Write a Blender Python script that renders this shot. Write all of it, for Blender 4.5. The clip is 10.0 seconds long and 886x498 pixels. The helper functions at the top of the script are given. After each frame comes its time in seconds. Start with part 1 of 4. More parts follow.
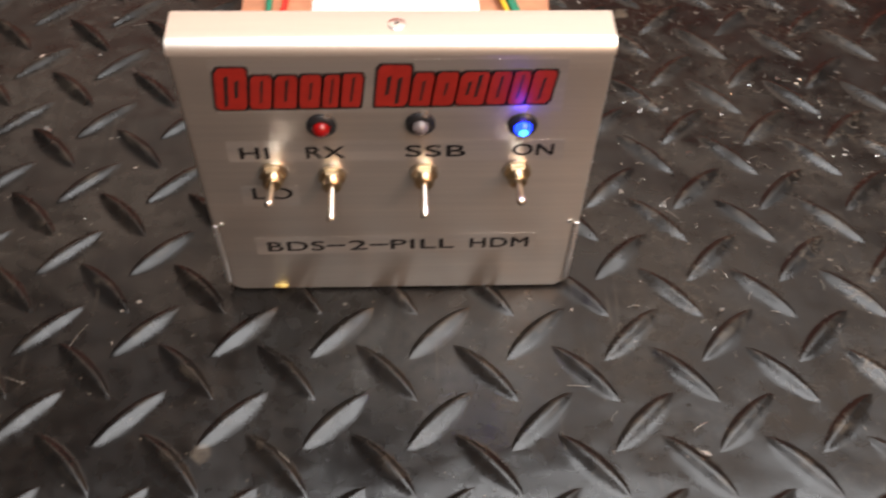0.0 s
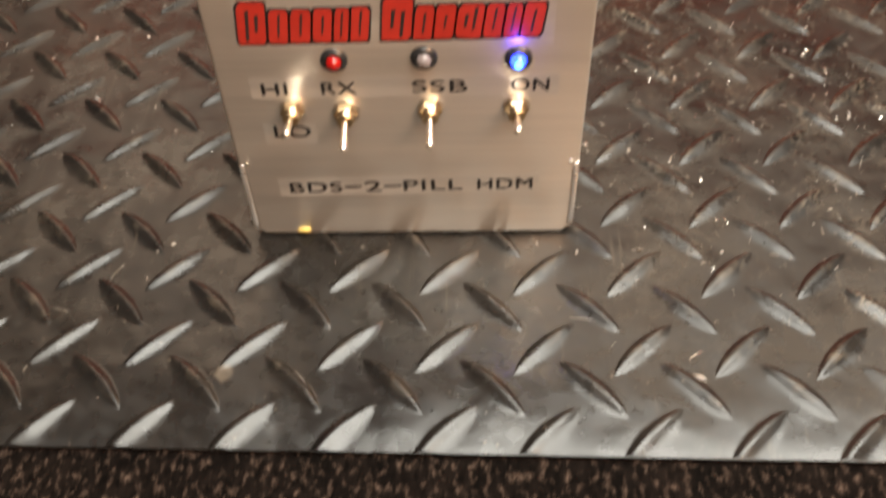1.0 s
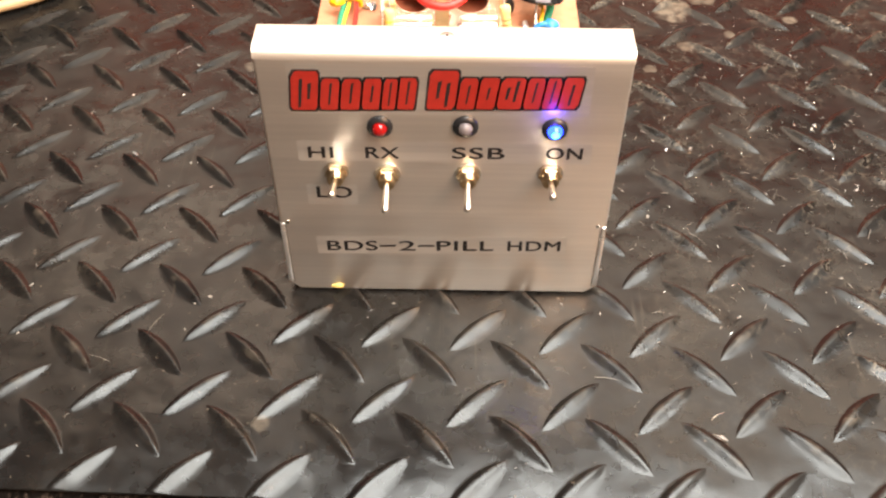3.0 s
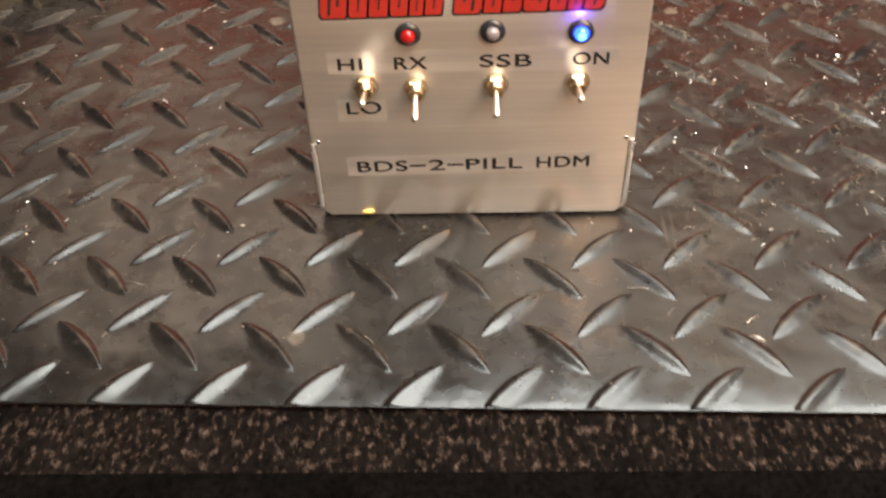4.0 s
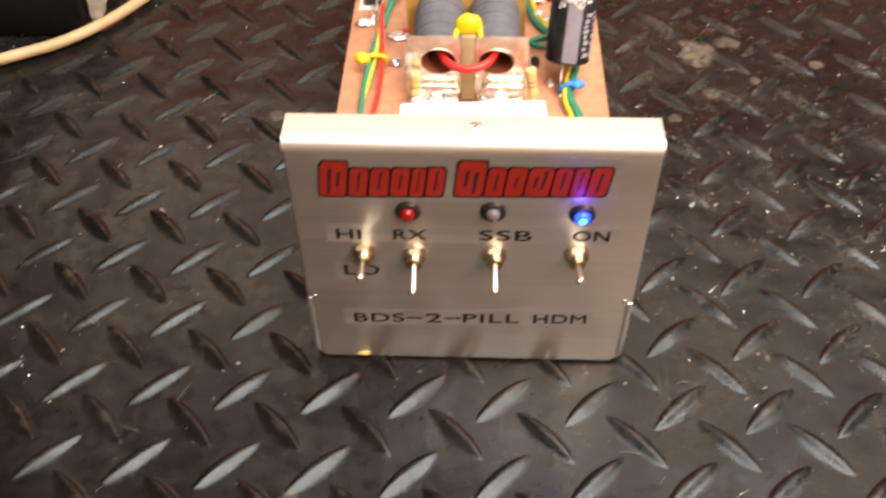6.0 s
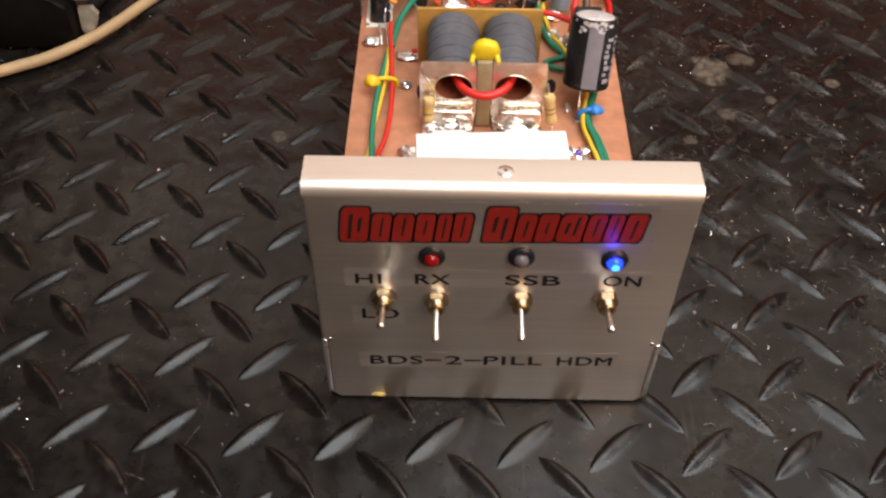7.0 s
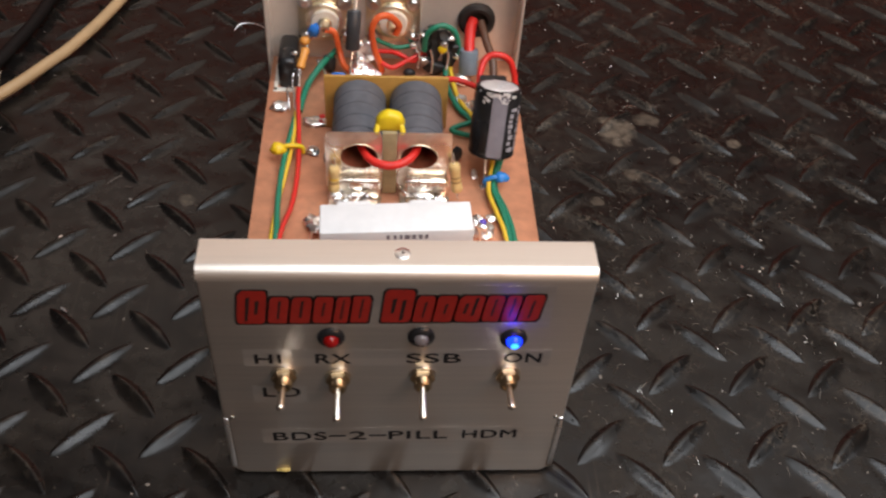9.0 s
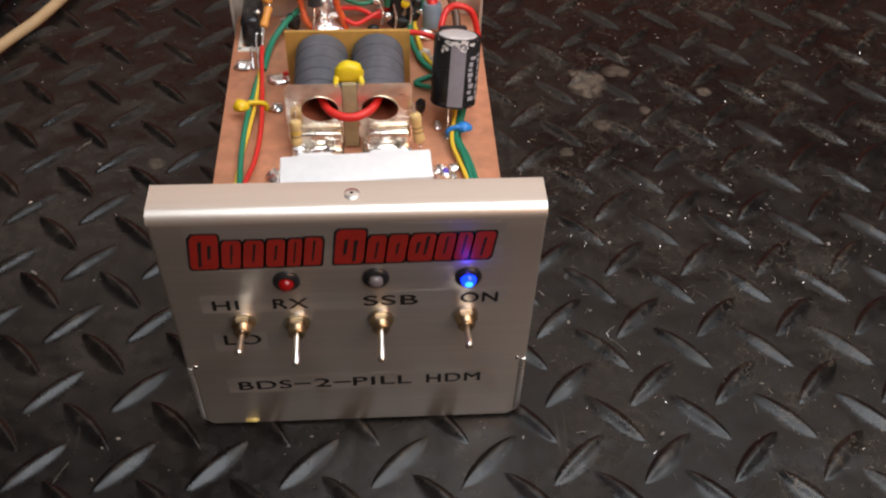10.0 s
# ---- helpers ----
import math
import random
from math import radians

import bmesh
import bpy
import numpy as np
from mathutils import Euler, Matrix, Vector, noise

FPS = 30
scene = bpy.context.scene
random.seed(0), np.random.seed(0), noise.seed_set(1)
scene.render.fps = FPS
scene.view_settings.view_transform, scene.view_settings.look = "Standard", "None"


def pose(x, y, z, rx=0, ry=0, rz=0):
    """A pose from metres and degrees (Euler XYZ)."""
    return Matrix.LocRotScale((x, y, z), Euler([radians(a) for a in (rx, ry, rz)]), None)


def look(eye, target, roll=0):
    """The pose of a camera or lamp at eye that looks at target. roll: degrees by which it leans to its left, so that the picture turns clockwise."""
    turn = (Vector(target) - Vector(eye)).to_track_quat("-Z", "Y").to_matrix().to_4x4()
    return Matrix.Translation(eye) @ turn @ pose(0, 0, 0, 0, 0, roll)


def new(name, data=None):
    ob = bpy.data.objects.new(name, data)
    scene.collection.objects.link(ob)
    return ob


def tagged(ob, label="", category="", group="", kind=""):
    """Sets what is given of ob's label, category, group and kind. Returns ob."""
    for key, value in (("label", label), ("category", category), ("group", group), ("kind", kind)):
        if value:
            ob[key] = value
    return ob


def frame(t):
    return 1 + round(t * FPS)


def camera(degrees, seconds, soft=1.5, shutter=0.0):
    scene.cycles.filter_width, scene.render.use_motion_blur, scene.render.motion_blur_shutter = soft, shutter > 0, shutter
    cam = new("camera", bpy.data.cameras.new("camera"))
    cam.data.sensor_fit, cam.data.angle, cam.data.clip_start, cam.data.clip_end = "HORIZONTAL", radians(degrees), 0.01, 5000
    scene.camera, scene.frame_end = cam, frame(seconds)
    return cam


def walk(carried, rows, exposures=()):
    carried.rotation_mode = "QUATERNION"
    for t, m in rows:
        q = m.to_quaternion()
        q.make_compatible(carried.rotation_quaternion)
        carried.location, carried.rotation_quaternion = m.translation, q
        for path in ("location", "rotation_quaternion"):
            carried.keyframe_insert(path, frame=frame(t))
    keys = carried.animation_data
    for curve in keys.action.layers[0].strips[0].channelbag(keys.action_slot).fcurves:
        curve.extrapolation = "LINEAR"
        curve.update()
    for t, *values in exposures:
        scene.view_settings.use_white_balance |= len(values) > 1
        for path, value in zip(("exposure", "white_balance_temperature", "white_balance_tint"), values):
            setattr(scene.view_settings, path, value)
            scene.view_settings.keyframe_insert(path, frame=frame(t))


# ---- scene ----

# ---------------------------------------------------------------- camera
FOV = 49.516
ROWS = [
    (0, pose(0.00337, -0.19498, 0.28165, 37.062, -1.305, -1.767)),
    (0.1, pose(0.00580, -0.19856, 0.27830, 37.500, -0.647, -0.576)),
    (0.2, pose(0.01164, -0.20519, 0.27613, 37.762, 0.307, 0.159)),
    (0.3, pose(0.01373, -0.21211, 0.27435, 38.414, 0.003, 0.438)),
    (0.5, pose(0.01558, -0.22009, 0.27467, 38.059, 0.561, 1.191)),
    (0.9, pose(0.02454, -0.23985, 0.27173, 39.902, 1.346, 1.270)),
    (1, pose(0.02083, -0.24059, 0.27246, 40.522, 1.464, 0.644)),
    (1.1, pose(0.02488, -0.24278, 0.27667, 42.052, 0.927, 0.654)),
    (1.3, pose(0.02050, -0.24848, 0.27086, 43.415, 0.524, 0.536)),
    (1.5, pose(0.01224, -0.25147, 0.27578, 43.221, 0.187, 0.380)),
    (2, pose(0.00470, -0.25129, 0.28226, 43.344, -0.191, 1.432)),
    (2.5, pose(0.00623, -0.25045, 0.28447, 43.644, -0.160, 0.901)),
    (2.7, pose(0.00520, -0.24852, 0.28458, 43.692, -0.339, 0.992)),
    (3.8, pose(-0.00165, -0.25464, 0.27498, 44.562, 0.808, 1.050)),
    (3.9, pose(-0.00503, -0.26569, 0.26286, 45.202, 1.061, 0.323)),
    (4, pose(-0.00008, -0.27983, 0.25667, 45.498, 1.747, 0.776)),
    (4.1, pose(0.00294, -0.28029, 0.26196, 43.556, 2.287, 0.284)),
    (4.3, pose(-0.00266, -0.27534, 0.27601, 43.869, 2.327, -0.366)),
    (4.5, pose(-0.00698, -0.26447, 0.28472, 42.928, 1.597, 0.308)),
    (5, pose(-0.00302, -0.24250, 0.28485, 41.746, 1.371, 2.049)),
    (5.3, pose(-0.00427, -0.23400, 0.29076, 41.682, 1.092, 2.497)),
    (5.5, pose(-0.00560, -0.22779, 0.29796, 41.927, 0.963, 2.996)),
    (5.7, pose(-0.00606, -0.22599, 0.29824, 42.082, 1.047, 2.899)),
    (6, pose(-0.00004, -0.22473, 0.30933, 42.555, 0.501, 1.831)),
    (6.2, pose(0.00348, -0.22352, 0.31107, 42.871, 0.417, 1.354)),
    (7.3, pose(-0.02040, -0.19614, 0.31268, 41.360, -0.789, 0.731)),
    (7.5, pose(-0.01452, -0.19704, 0.31517, 41.614, -0.569, -0.168)),
    (7.8, pose(-0.01251, -0.20520, 0.31418, 42.495, 0.046, -1.513)),
    (8, pose(-0.01222, -0.20642, 0.32136, 42.969, 0.267, -1.770)),
    (8.3, pose(-0.00988, -0.20632, 0.32479, 44.797, -0.502, -2.070)),
    (8.5, pose(-0.00897, -0.20563, 0.32718, 43.710, -1.866, -2.063)),
    (8.8, pose(-0.00985, -0.19506, 0.32568, 44.386, -3.208, -2.122)),
    (9, pose(-0.00565, -0.18906, 0.32240, 43.551, -3.015, -2.229)),
    (9.5, pose(0.01185, -0.19760, 0.32041, 43.908, -1.651, -4.104)),
    (9.7, pose(0.01465, -0.20181, 0.31572, 43.914, -1.298, -4.568)),
    (9.9, pose(0.01150, -0.20072, 0.31515, 42.640, -1.462, -3.420)),
    (10, pose(0.01116, -0.20061, 0.31510, 42.528, -1.481, -3.320)),
]

cam = camera(FOV, 10.0, soft=2.25, shutter=0.6)
walk(cam, ROWS, exposures=[(0, -0.24, 7350, 21), (0.5, 0.34, 7800, 18), (1.0, 0.76, 8300, 16), (2.5, 0.86, 7700, 16), (4.0, 0.96, 7700, 14), (4.5, 1.12, 7850, 16), (5.0, 0.93, 7850, 17), (5.5, 0.57, 7850, 17), (6.0, 0.08, 7650, 18), (7.3, -0.94, 7200, 19), (10.0, -1.18, 6900, 19)])

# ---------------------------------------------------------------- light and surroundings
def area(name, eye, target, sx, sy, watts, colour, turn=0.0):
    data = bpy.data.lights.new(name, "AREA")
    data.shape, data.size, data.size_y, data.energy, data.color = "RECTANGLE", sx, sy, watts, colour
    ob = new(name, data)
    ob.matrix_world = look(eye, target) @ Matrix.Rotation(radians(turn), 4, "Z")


world = bpy.data.worlds.new("room_air")
world.use_nodes = True
world.node_tree.nodes["Background"].inputs[0].default_value = (0.05, 0.045, 0.04, 1)
world.node_tree.nodes["Background"].inputs[1].default_value = 1.0
scene.world = world

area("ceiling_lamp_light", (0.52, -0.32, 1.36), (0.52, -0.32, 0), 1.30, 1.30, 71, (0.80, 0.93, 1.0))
# unseen, added: stands in for the warm lit ceiling that the mat mirrors
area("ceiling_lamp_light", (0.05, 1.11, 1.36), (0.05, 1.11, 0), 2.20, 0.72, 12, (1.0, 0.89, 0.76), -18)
# unseen warm light from the south-east, added to brighten the front panel
area("room_lamp_light", (0.75, -1.0, 0.90), (0.0, 0.1, 0.05), 0.50, 0.50, 15.5, (1.0, 0.61, 0.37))

# the lit blue indicator on the front panel
data = bpy.data.lights.new("indicator_light", "POINT")
data.energy, data.shadow_soft_size, data.color = 0.0034, 0.0015, (0.09, 0.05, 1.0)
indicator = new("indicator_light", data)
indicator.location = (0.0366, -0.0062, 0.0868)


# ---------------------------------------------------------------- materials
def material(name, colour, rough=0.5, metal=0.0, var=0.15, scale=200.0, bump=0.0, bump_scale=800.0, spec=0.5,
             stretch=(1, 1, 1), rough_var=0.1, dirt=None, dirt_amount=0.0, dirt_scale=30.0, emit=None, emit_strength=0.0,
             transmission=0.0, ior=1.45, per_object=0.0, coat=0.0):
    """A procedural surface: colour with two scales of variation, uneven gloss and fine relief."""
    m = bpy.data.materials.new(name)
    m.use_nodes = True
    nt = m.node_tree
    nodes, links = nt.nodes, nt.links
    b = nodes["Principled BSDF"]
    tex = nodes.new("ShaderNodeTexCoord")
    mapping = nodes.new("ShaderNodeMapping")
    mapping.inputs["Scale"].default_value = stretch
    links.new(tex.outputs["Object"], mapping.inputs["Vector"])

    def noise_tex(s, detail=4.0):
        n = nodes.new("ShaderNodeTexNoise")
        n.inputs["Scale"].default_value, n.inputs["Detail"].default_value = s, detail
        links.new(mapping.outputs["Vector"], n.inputs["Vector"])
        return n

    def remap(out, lo, hi, a=0.3, c=0.7):
        r = nodes.new("ShaderNodeMapRange")
        r.inputs["From Min"].default_value, r.inputs["From Max"].default_value = a, c
        r.inputs["To Min"].default_value, r.inputs["To Max"].default_value = lo, hi
        links.new(out, r.inputs["Value"])
        return r.outputs["Result"]

    def times(a, c):
        t = nodes.new("ShaderNodeMath")
        t.operation = "MULTIPLY"
        links.new(a, t.inputs[0])
        links.new(c, t.inputs[1])
        return t.outputs[0]

    fine, coarse = noise_tex(scale), noise_tex(scale * 0.13)
    shade = times(remap(fine.outputs["Fac"], 1 - var, 1 + var), remap(coarse.outputs["Fac"], 1 - var, 1 + var))
    if per_object:
        info = nodes.new("ShaderNodeObjectInfo")
        shade = times(shade, remap(info.outputs["Random"], 1 - per_object, 1 + per_object, 0, 1))
    mix = nodes.new("ShaderNodeVectorMath")
    mix.operation = "SCALE"
    mix.inputs[0].default_value = colour
    links.new(shade, mix.inputs["Scale"])
    out = mix.outputs[0]
    rough_out = remap(coarse.outputs["Fac"], max(rough - rough_var, 0.02), min(rough + rough_var, 1))
    if dirt:
        d1, d2 = noise_tex(dirt_scale, 8.0), noise_tex(dirt_scale * 6, 6.0)
        mask = times(remap(d1.outputs["Fac"], 0, 1, 0.52, 0.72), remap(d2.outputs["Fac"], 0, 1, 0.35, 0.75))
        sc = nodes.new("ShaderNodeMath")
        sc.operation = "MULTIPLY"
        sc.inputs[1].default_value = dirt_amount
        links.new(mask, sc.inputs[0])
        dm = nodes.new("ShaderNodeMix")
        dm.data_type = "RGBA"
        links.new(sc.outputs[0], dm.inputs["Factor"])
        links.new(out, dm.inputs["A"])
        dm.inputs["B"].default_value = (*dirt, 1)
        out = dm.outputs["Result"]
        rm = nodes.new("ShaderNodeMix")
        links.new(sc.outputs[0], rm.inputs["Factor"])
        links.new(rough_out, rm.inputs["A"])
        rm.inputs["B"].default_value = 0.85
        rough_out = rm.outputs["Result"]
    links.new(out, b.inputs["Base Color"])
    links.new(rough_out, b.inputs["Roughness"])
    b.inputs["Metallic"].default_value = metal
    b.inputs["Specular IOR Level"].default_value = spec
    b.inputs["Transmission Weight"].default_value = transmission
    b.inputs["IOR"].default_value = ior
    b.inputs["Coat Weight"].default_value = coat
    if emit:
        b.inputs["Emission Color"].default_value = (*emit, 1)
        b.inputs["Emission Strength"].default_value = emit_strength
    if bump:
        bn = noise_tex(bump_scale, 6.0)
        bp = nodes.new("ShaderNodeBump")
        bp.inputs["Strength"].default_value, bp.inputs["Distance"].default_value = bump, 0.0004
        links.new(bn.outputs["Fac"], bp.inputs["Height"])
        links.new(bp.outputs["Normal"], b.inputs["Normal"])
    return m


def rubber():
    """Black rubber with dust, dried smudges, fine specks and scuffs, all in world places so that sheet and lugs share them."""
    m = bpy.data.materials.new("black_rubber")
    m.use_nodes = True
    nt = m.node_tree
    nodes, links = nt.nodes, nt.links
    b = nodes["Principled BSDF"]
    geo = nodes.new("ShaderNodeNewGeometry")
    where = geo.outputs["Position"]

    def math_node(op, a, c, clamp=False):
        n = nodes.new("ShaderNodeMath")
        n.operation, n.use_clamp = op, clamp
        for k, v in enumerate((a, c)):
            if isinstance(v, (int, float)):
                n.inputs[k].default_value = v
            else:
                links.new(v, n.inputs[k])
        return n.outputs[0]

    def noise_tex(s, detail=5.0, stretch=None):
        n = nodes.new("ShaderNodeTexNoise")
        n.inputs["Scale"].default_value, n.inputs["Detail"].default_value = s, detail
        if stretch:
            mp = nodes.new("ShaderNodeMapping")
            mp.inputs["Rotation"].default_value = (0, 0, stretch[3])
            mp.inputs["Scale"].default_value = stretch[:3]
            links.new(where, mp.inputs["Vector"])
            links.new(mp.outputs[0], n.inputs["Vector"])
        else:
            links.new(where, n.inputs["Vector"])
        return n.outputs["Fac"]

    def remap(out, a, c, lo=0.0, hi=1.0):
        r = nodes.new("ShaderNodeMapRange")
        for k, v in zip(("From Min", "From Max", "To Min", "To Max"), (a, c, lo, hi)):
            r.inputs[k].default_value = v
        links.new(out, r.inputs["Value"])
        return r.outputs[0]

    fine, broad, grit = noise_tex(260), noise_tex(16, 8.0), noise_tex(900, 3.0)
    film = math_node("MULTIPLY", remap(broad, 0.42, 0.70), remap(fine, 0.30, 0.72))
    scuff = math_node("MULTIPLY", remap(noise_tex(420, 4.0, (1.0, 0.04, 1.0, 0.9)), 0.62, 0.72), remap(noise_tex(22), 0.52, 0.66))
    scuff2 = math_node("MULTIPLY", remap(noise_tex(520, 4.0, (1.0, 0.04, 1.0, -0.5)), 0.62, 0.72), remap(noise_tex(19), 0.52, 0.66))
    dust = math_node("ADD", math_node("MULTIPLY", film, 0.045), math_node("MULTIPLY", math_node("ADD", scuff, scuff2), 0.07))
    # tiny pale specks
    vor = nodes.new("ShaderNodeTexVoronoi")
    vor.inputs["Scale"].default_value = 260
    warp = nodes.new("ShaderNodeTexNoise")
    warp.inputs["Scale"].default_value = 900
    links.new(where, warp.inputs["Vector"])
    shift = nodes.new("ShaderNodeVectorMath")
    shift.operation = "MULTIPLY_ADD"
    links.new(warp.outputs["Color"], shift.inputs[0])
    shift.inputs[1].default_value = (0.0016, 0.0016, 0.0016)
    links.new(where, shift.inputs[2])
    links.new(shift.outputs[0], vor.inputs["Vector"])
    sep = nodes.new("ShaderNodeSeparateColor")
    links.new(vor.outputs["Color"], sep.inputs[0])
    speck = math_node("MULTIPLY", math_node("LESS_THAN", vor.outputs["Distance"], 0.13), math_node("GREATER_THAN", sep.outputs[0], 0.84))
    dust = math_node("ADD", dust, math_node("MULTIPLY", math_node("MULTIPLY", speck, remap(noise_tex(30), 0.42, 0.62)), 0.30))
    # worn, dusty crests of the lugs
    apart = nodes.new("ShaderNodeSeparateXYZ")
    links.new(where, apart.inputs[0])
    crest = math_node("MULTIPLY", remap(apart.outputs["Z"], 0.0006, 0.0012), math_node("MULTIPLY", remap(noise_tex(150, 6.0), 0.50, 0.66), remap(noise_tex(26), 0.40, 0.60)))
    dust = math_node("ADD", dust, math_node("MULTIPLY", crest, 0.10))
    # thin pale wear lines that wander over the tread, thickest behind and to the east
    where_worn = math_node("MULTIPLY", remap(math_node("ADD", apart.outputs["X"], math_node("MULTIPLY", apart.outputs["Y"], 0.6)), 0.02, 0.20), remap(noise_tex(34, 3.0), 0.47, 0.60))
    where_worn = math_node("MULTIPLY", where_worn, remap(apart.outputs["Z"], 0.0, 0.0009, 0.3, 1.0))
    for size, thick in ((95, 0.016), (150, 0.022)):
        line = math_node("ABSOLUTE", math_node("SUBTRACT", noise_tex(size, 3.0), 0.5), 0)
        dust = math_node("ADD", dust, math_node("MULTIPLY", math_node("MULTIPLY", remap(line, 0.0, thick, 1.0, 0.0), where_worn), 0.28))
    # dried smudges
    for x, y, r, amount in ((119, 204, 17, 0.9), (137, 214, 11, 0.6), (122, 170, 8, 0.6), (181, 195, 7, 0.8), (146, 181, 5, 0.7), (-98, 148, 7, 0.6), (-62, -62, 6, 0.35), (101, 150, 5, 0.5)):
        d = nodes.new("ShaderNodeVectorMath")
        d.operation = "DISTANCE"
        links.new(where, d.inputs[0])
        d.inputs[1].default_value = (x * 0.001, y * 0.001, 0)
        near = math_node("SUBTRACT", 1.0, math_node("DIVIDE", d.outputs["Value"], r * 0.001), True)
        edge = remap(math_node("ADD", near, math_node("MULTIPLY", math_node("SUBTRACT", noise_tex(90, 6.0), 0.5), 1.3)), 0.35, 0.60)
        dust = math_node("ADD", dust, math_node("MULTIPLY", math_node("MULTIPLY", edge, remap(fine, 0.25, 0.6)), amount * 0.42))
    dust = math_node("MINIMUM", dust, 0.9)
    mix = nodes.new("ShaderNodeMix")
    mix.data_type = "RGBA"
    links.new(dust, mix.inputs["Factor"])
    mix.inputs["A"].default_value = (0.0052, 0.0047, 0.0044, 1)
    mix.inputs["B"].default_value = (0.30, 0.235, 0.17, 1)
    links.new(mix.outputs["Result"], b.inputs["Base Color"])
    rough = math_node("ADD", remap(noise_tex(170, 6.0), 0.3, 0.7, 0.23, 0.37), math_node("MULTIPLY", dust, 0.5))
    rough = math_node("ADD", rough, remap(noise_tex(24, 3.0), 0.38, 0.64, -0.06, 0.05))
    links.new(rough, b.inputs["Roughness"])
    b.inputs["Specular IOR Level"].default_value = 0.36
    bump = nodes.new("ShaderNodeBump")
    bump.inputs["Strength"].default_value, bump.inputs["Distance"].default_value = 0.50, 0.0006
    height = math_node("ADD", math_node("MULTIPLY", noise_tex(110, 5.0), 0.6), math_node("MULTIPLY", grit, 0.10))
    height = math_node("ADD", height, math_node("MULTIPLY", noise_tex(40, 1.5), 5.5))
    links.new(height, bump.inputs["Height"])
    links.new(bump.outputs[0], b.inputs["Normal"])
    return m


RUBBER = rubber()
ALU = material("brushed_aluminium", (0.77, 0.70, 0.625), 0.395, metal=0.90, var=0.04, scale=300, bump=0.05, bump_scale=1500, stretch=(0.05, 1, 2.0), rough_var=0.06)
# lit copy of the aluminium: less metallic so that the rear panel looks brighter
ALU_REAR = material("rear_aluminium", (0.76, 0.71, 0.65), 0.42, metal=0.5, var=0.03, scale=300, bump=0.03, bump_scale=1500, rough_var=0.05)
ALU_EDGE = material("bare_aluminium_edge", (0.82, 0.80, 0.77), 0.30, metal=0.9, var=0.05, scale=300)
COPPER = material("dull_copper_clad", (0.62, 0.275, 0.155), 0.45, metal=0.30, var=0.14, scale=160, bump=0.05, rough_var=0.12, dirt=(0.20, 0.09, 0.06), dirt_amount=0.5, dirt_scale=35)
PHENOLIC = material("tan_phenolic_board", (0.50, 0.27, 0.065), 0.5, var=0.10, scale=250)
BOARD_EDGE = material("phenolic_board_edge", (0.34, 0.27, 0.15), 0.6, var=0.12, scale=300)
FERRITE = material("grey_ferrite", (0.105, 0.108, 0.122), 0.5, var=0.12, scale=300, bump=0.1)
CHOKE = material("dark_grey_choke", (0.045, 0.046, 0.05), 0.32, var=0.12, scale=300)
CERAMIC = material("white_ceramic", (0.86, 0.85, 0.84), 0.6, var=0.03, scale=250, bump=0.08)
SOLDER = material("bright_solder", (0.95, 0.94, 0.92), 0.27, metal=0.92, var=0.10, scale=300, bump=0.9, bump_scale=240, rough_var=0.10)
TIN = material("tinned_plate", (0.88, 0.81, 0.71), 0.25, metal=0.96, var=0.15, scale=160, bump=1.0, bump_scale=210, rough_var=0.12)
SWITCH_METAL = material("pale_nickel_brass", (0.60, 0.45, 0.28), 0.33, metal=1.0, var=0.06, scale=300)
BRASS = material("gold_plated_brass", (0.90, 0.82, 0.64), 0.38, metal=1.0, var=0.08, scale=300)
NICKEL = material("polished_nickel", (0.84, 0.79, 0.70), 0.32, metal=1.0, var=0.04, scale=300)
STEEL = material("zinc_steel", (0.62, 0.61, 0.60), 0.28, metal=1.0, var=0.08, scale=300)
BLACK_PLASTIC = material("black_plastic", (0.015, 0.015, 0.016), 0.28, var=0.1, scale=200)
BLACK_MATT = material("black_heat_shrink", (0.018, 0.017, 0.017), 0.5, var=0.15, scale=300, bump=0.3)
CASE_BLACK = material("dull_black_case", (0.005, 0.0045, 0.004), 0.5, var=0.2, scale=120, spec=0.12)
PRINT_GREY = material("faint_grey_print", (0.34, 0.33, 0.36), 0.3, var=0.1, scale=300)
GREY_STRIPE = material("grey_printed_stripe", (0.22, 0.21, 0.24), 0.3, var=0.06, scale=300)
CAP_TOP = material("bare_can_top", (0.78, 0.77, 0.76), 0.25, metal=0.35, var=0.08, scale=200)
GREY_TUBE = material("grey_blue_sleeve", (0.20, 0.25, 0.29), 0.35, var=0.08, scale=300)
RED_WIRE = material("red_wire_insulation", (0.70, 0.030, 0.022), 0.38, var=0.06, scale=300)
ORANGE_WIRE = material("orange_wire_insulation", (0.78, 0.13, 0.035), 0.38, var=0.06, scale=300)
GREEN_WIRE = material("green_wire_insulation", (0.010, 0.20, 0.115), 0.38, var=0.06, scale=300)
YELLOW_WIRE = material("yellow_wire_insulation", (0.78, 0.50, 0.045), 0.38, var=0.06, scale=300)
BROWN_WIRE = material("brown_wire_insulation", (0.13, 0.065, 0.04), 0.35, var=0.06, scale=300)
YELLOW_NYLON = material("yellow_nylon", (0.80, 0.52, 0.02), 0.4, var=0.05, scale=300)
YELLOW_PAINT = material("yellow_ceramic_disc", (0.82, 0.60, 0.02), 0.32, var=0.06, scale=250, bump=0.1)
BLUE_NYLON = material("blue_nylon", (0.02, 0.22, 0.62), 0.4, var=0.05, scale=300)
# colour of a violet glint near the power resistor
VIOLET_GLINT = material("violet_glint", (0.10, 0.06, 0.42), 0.2, var=0.06, scale=300)
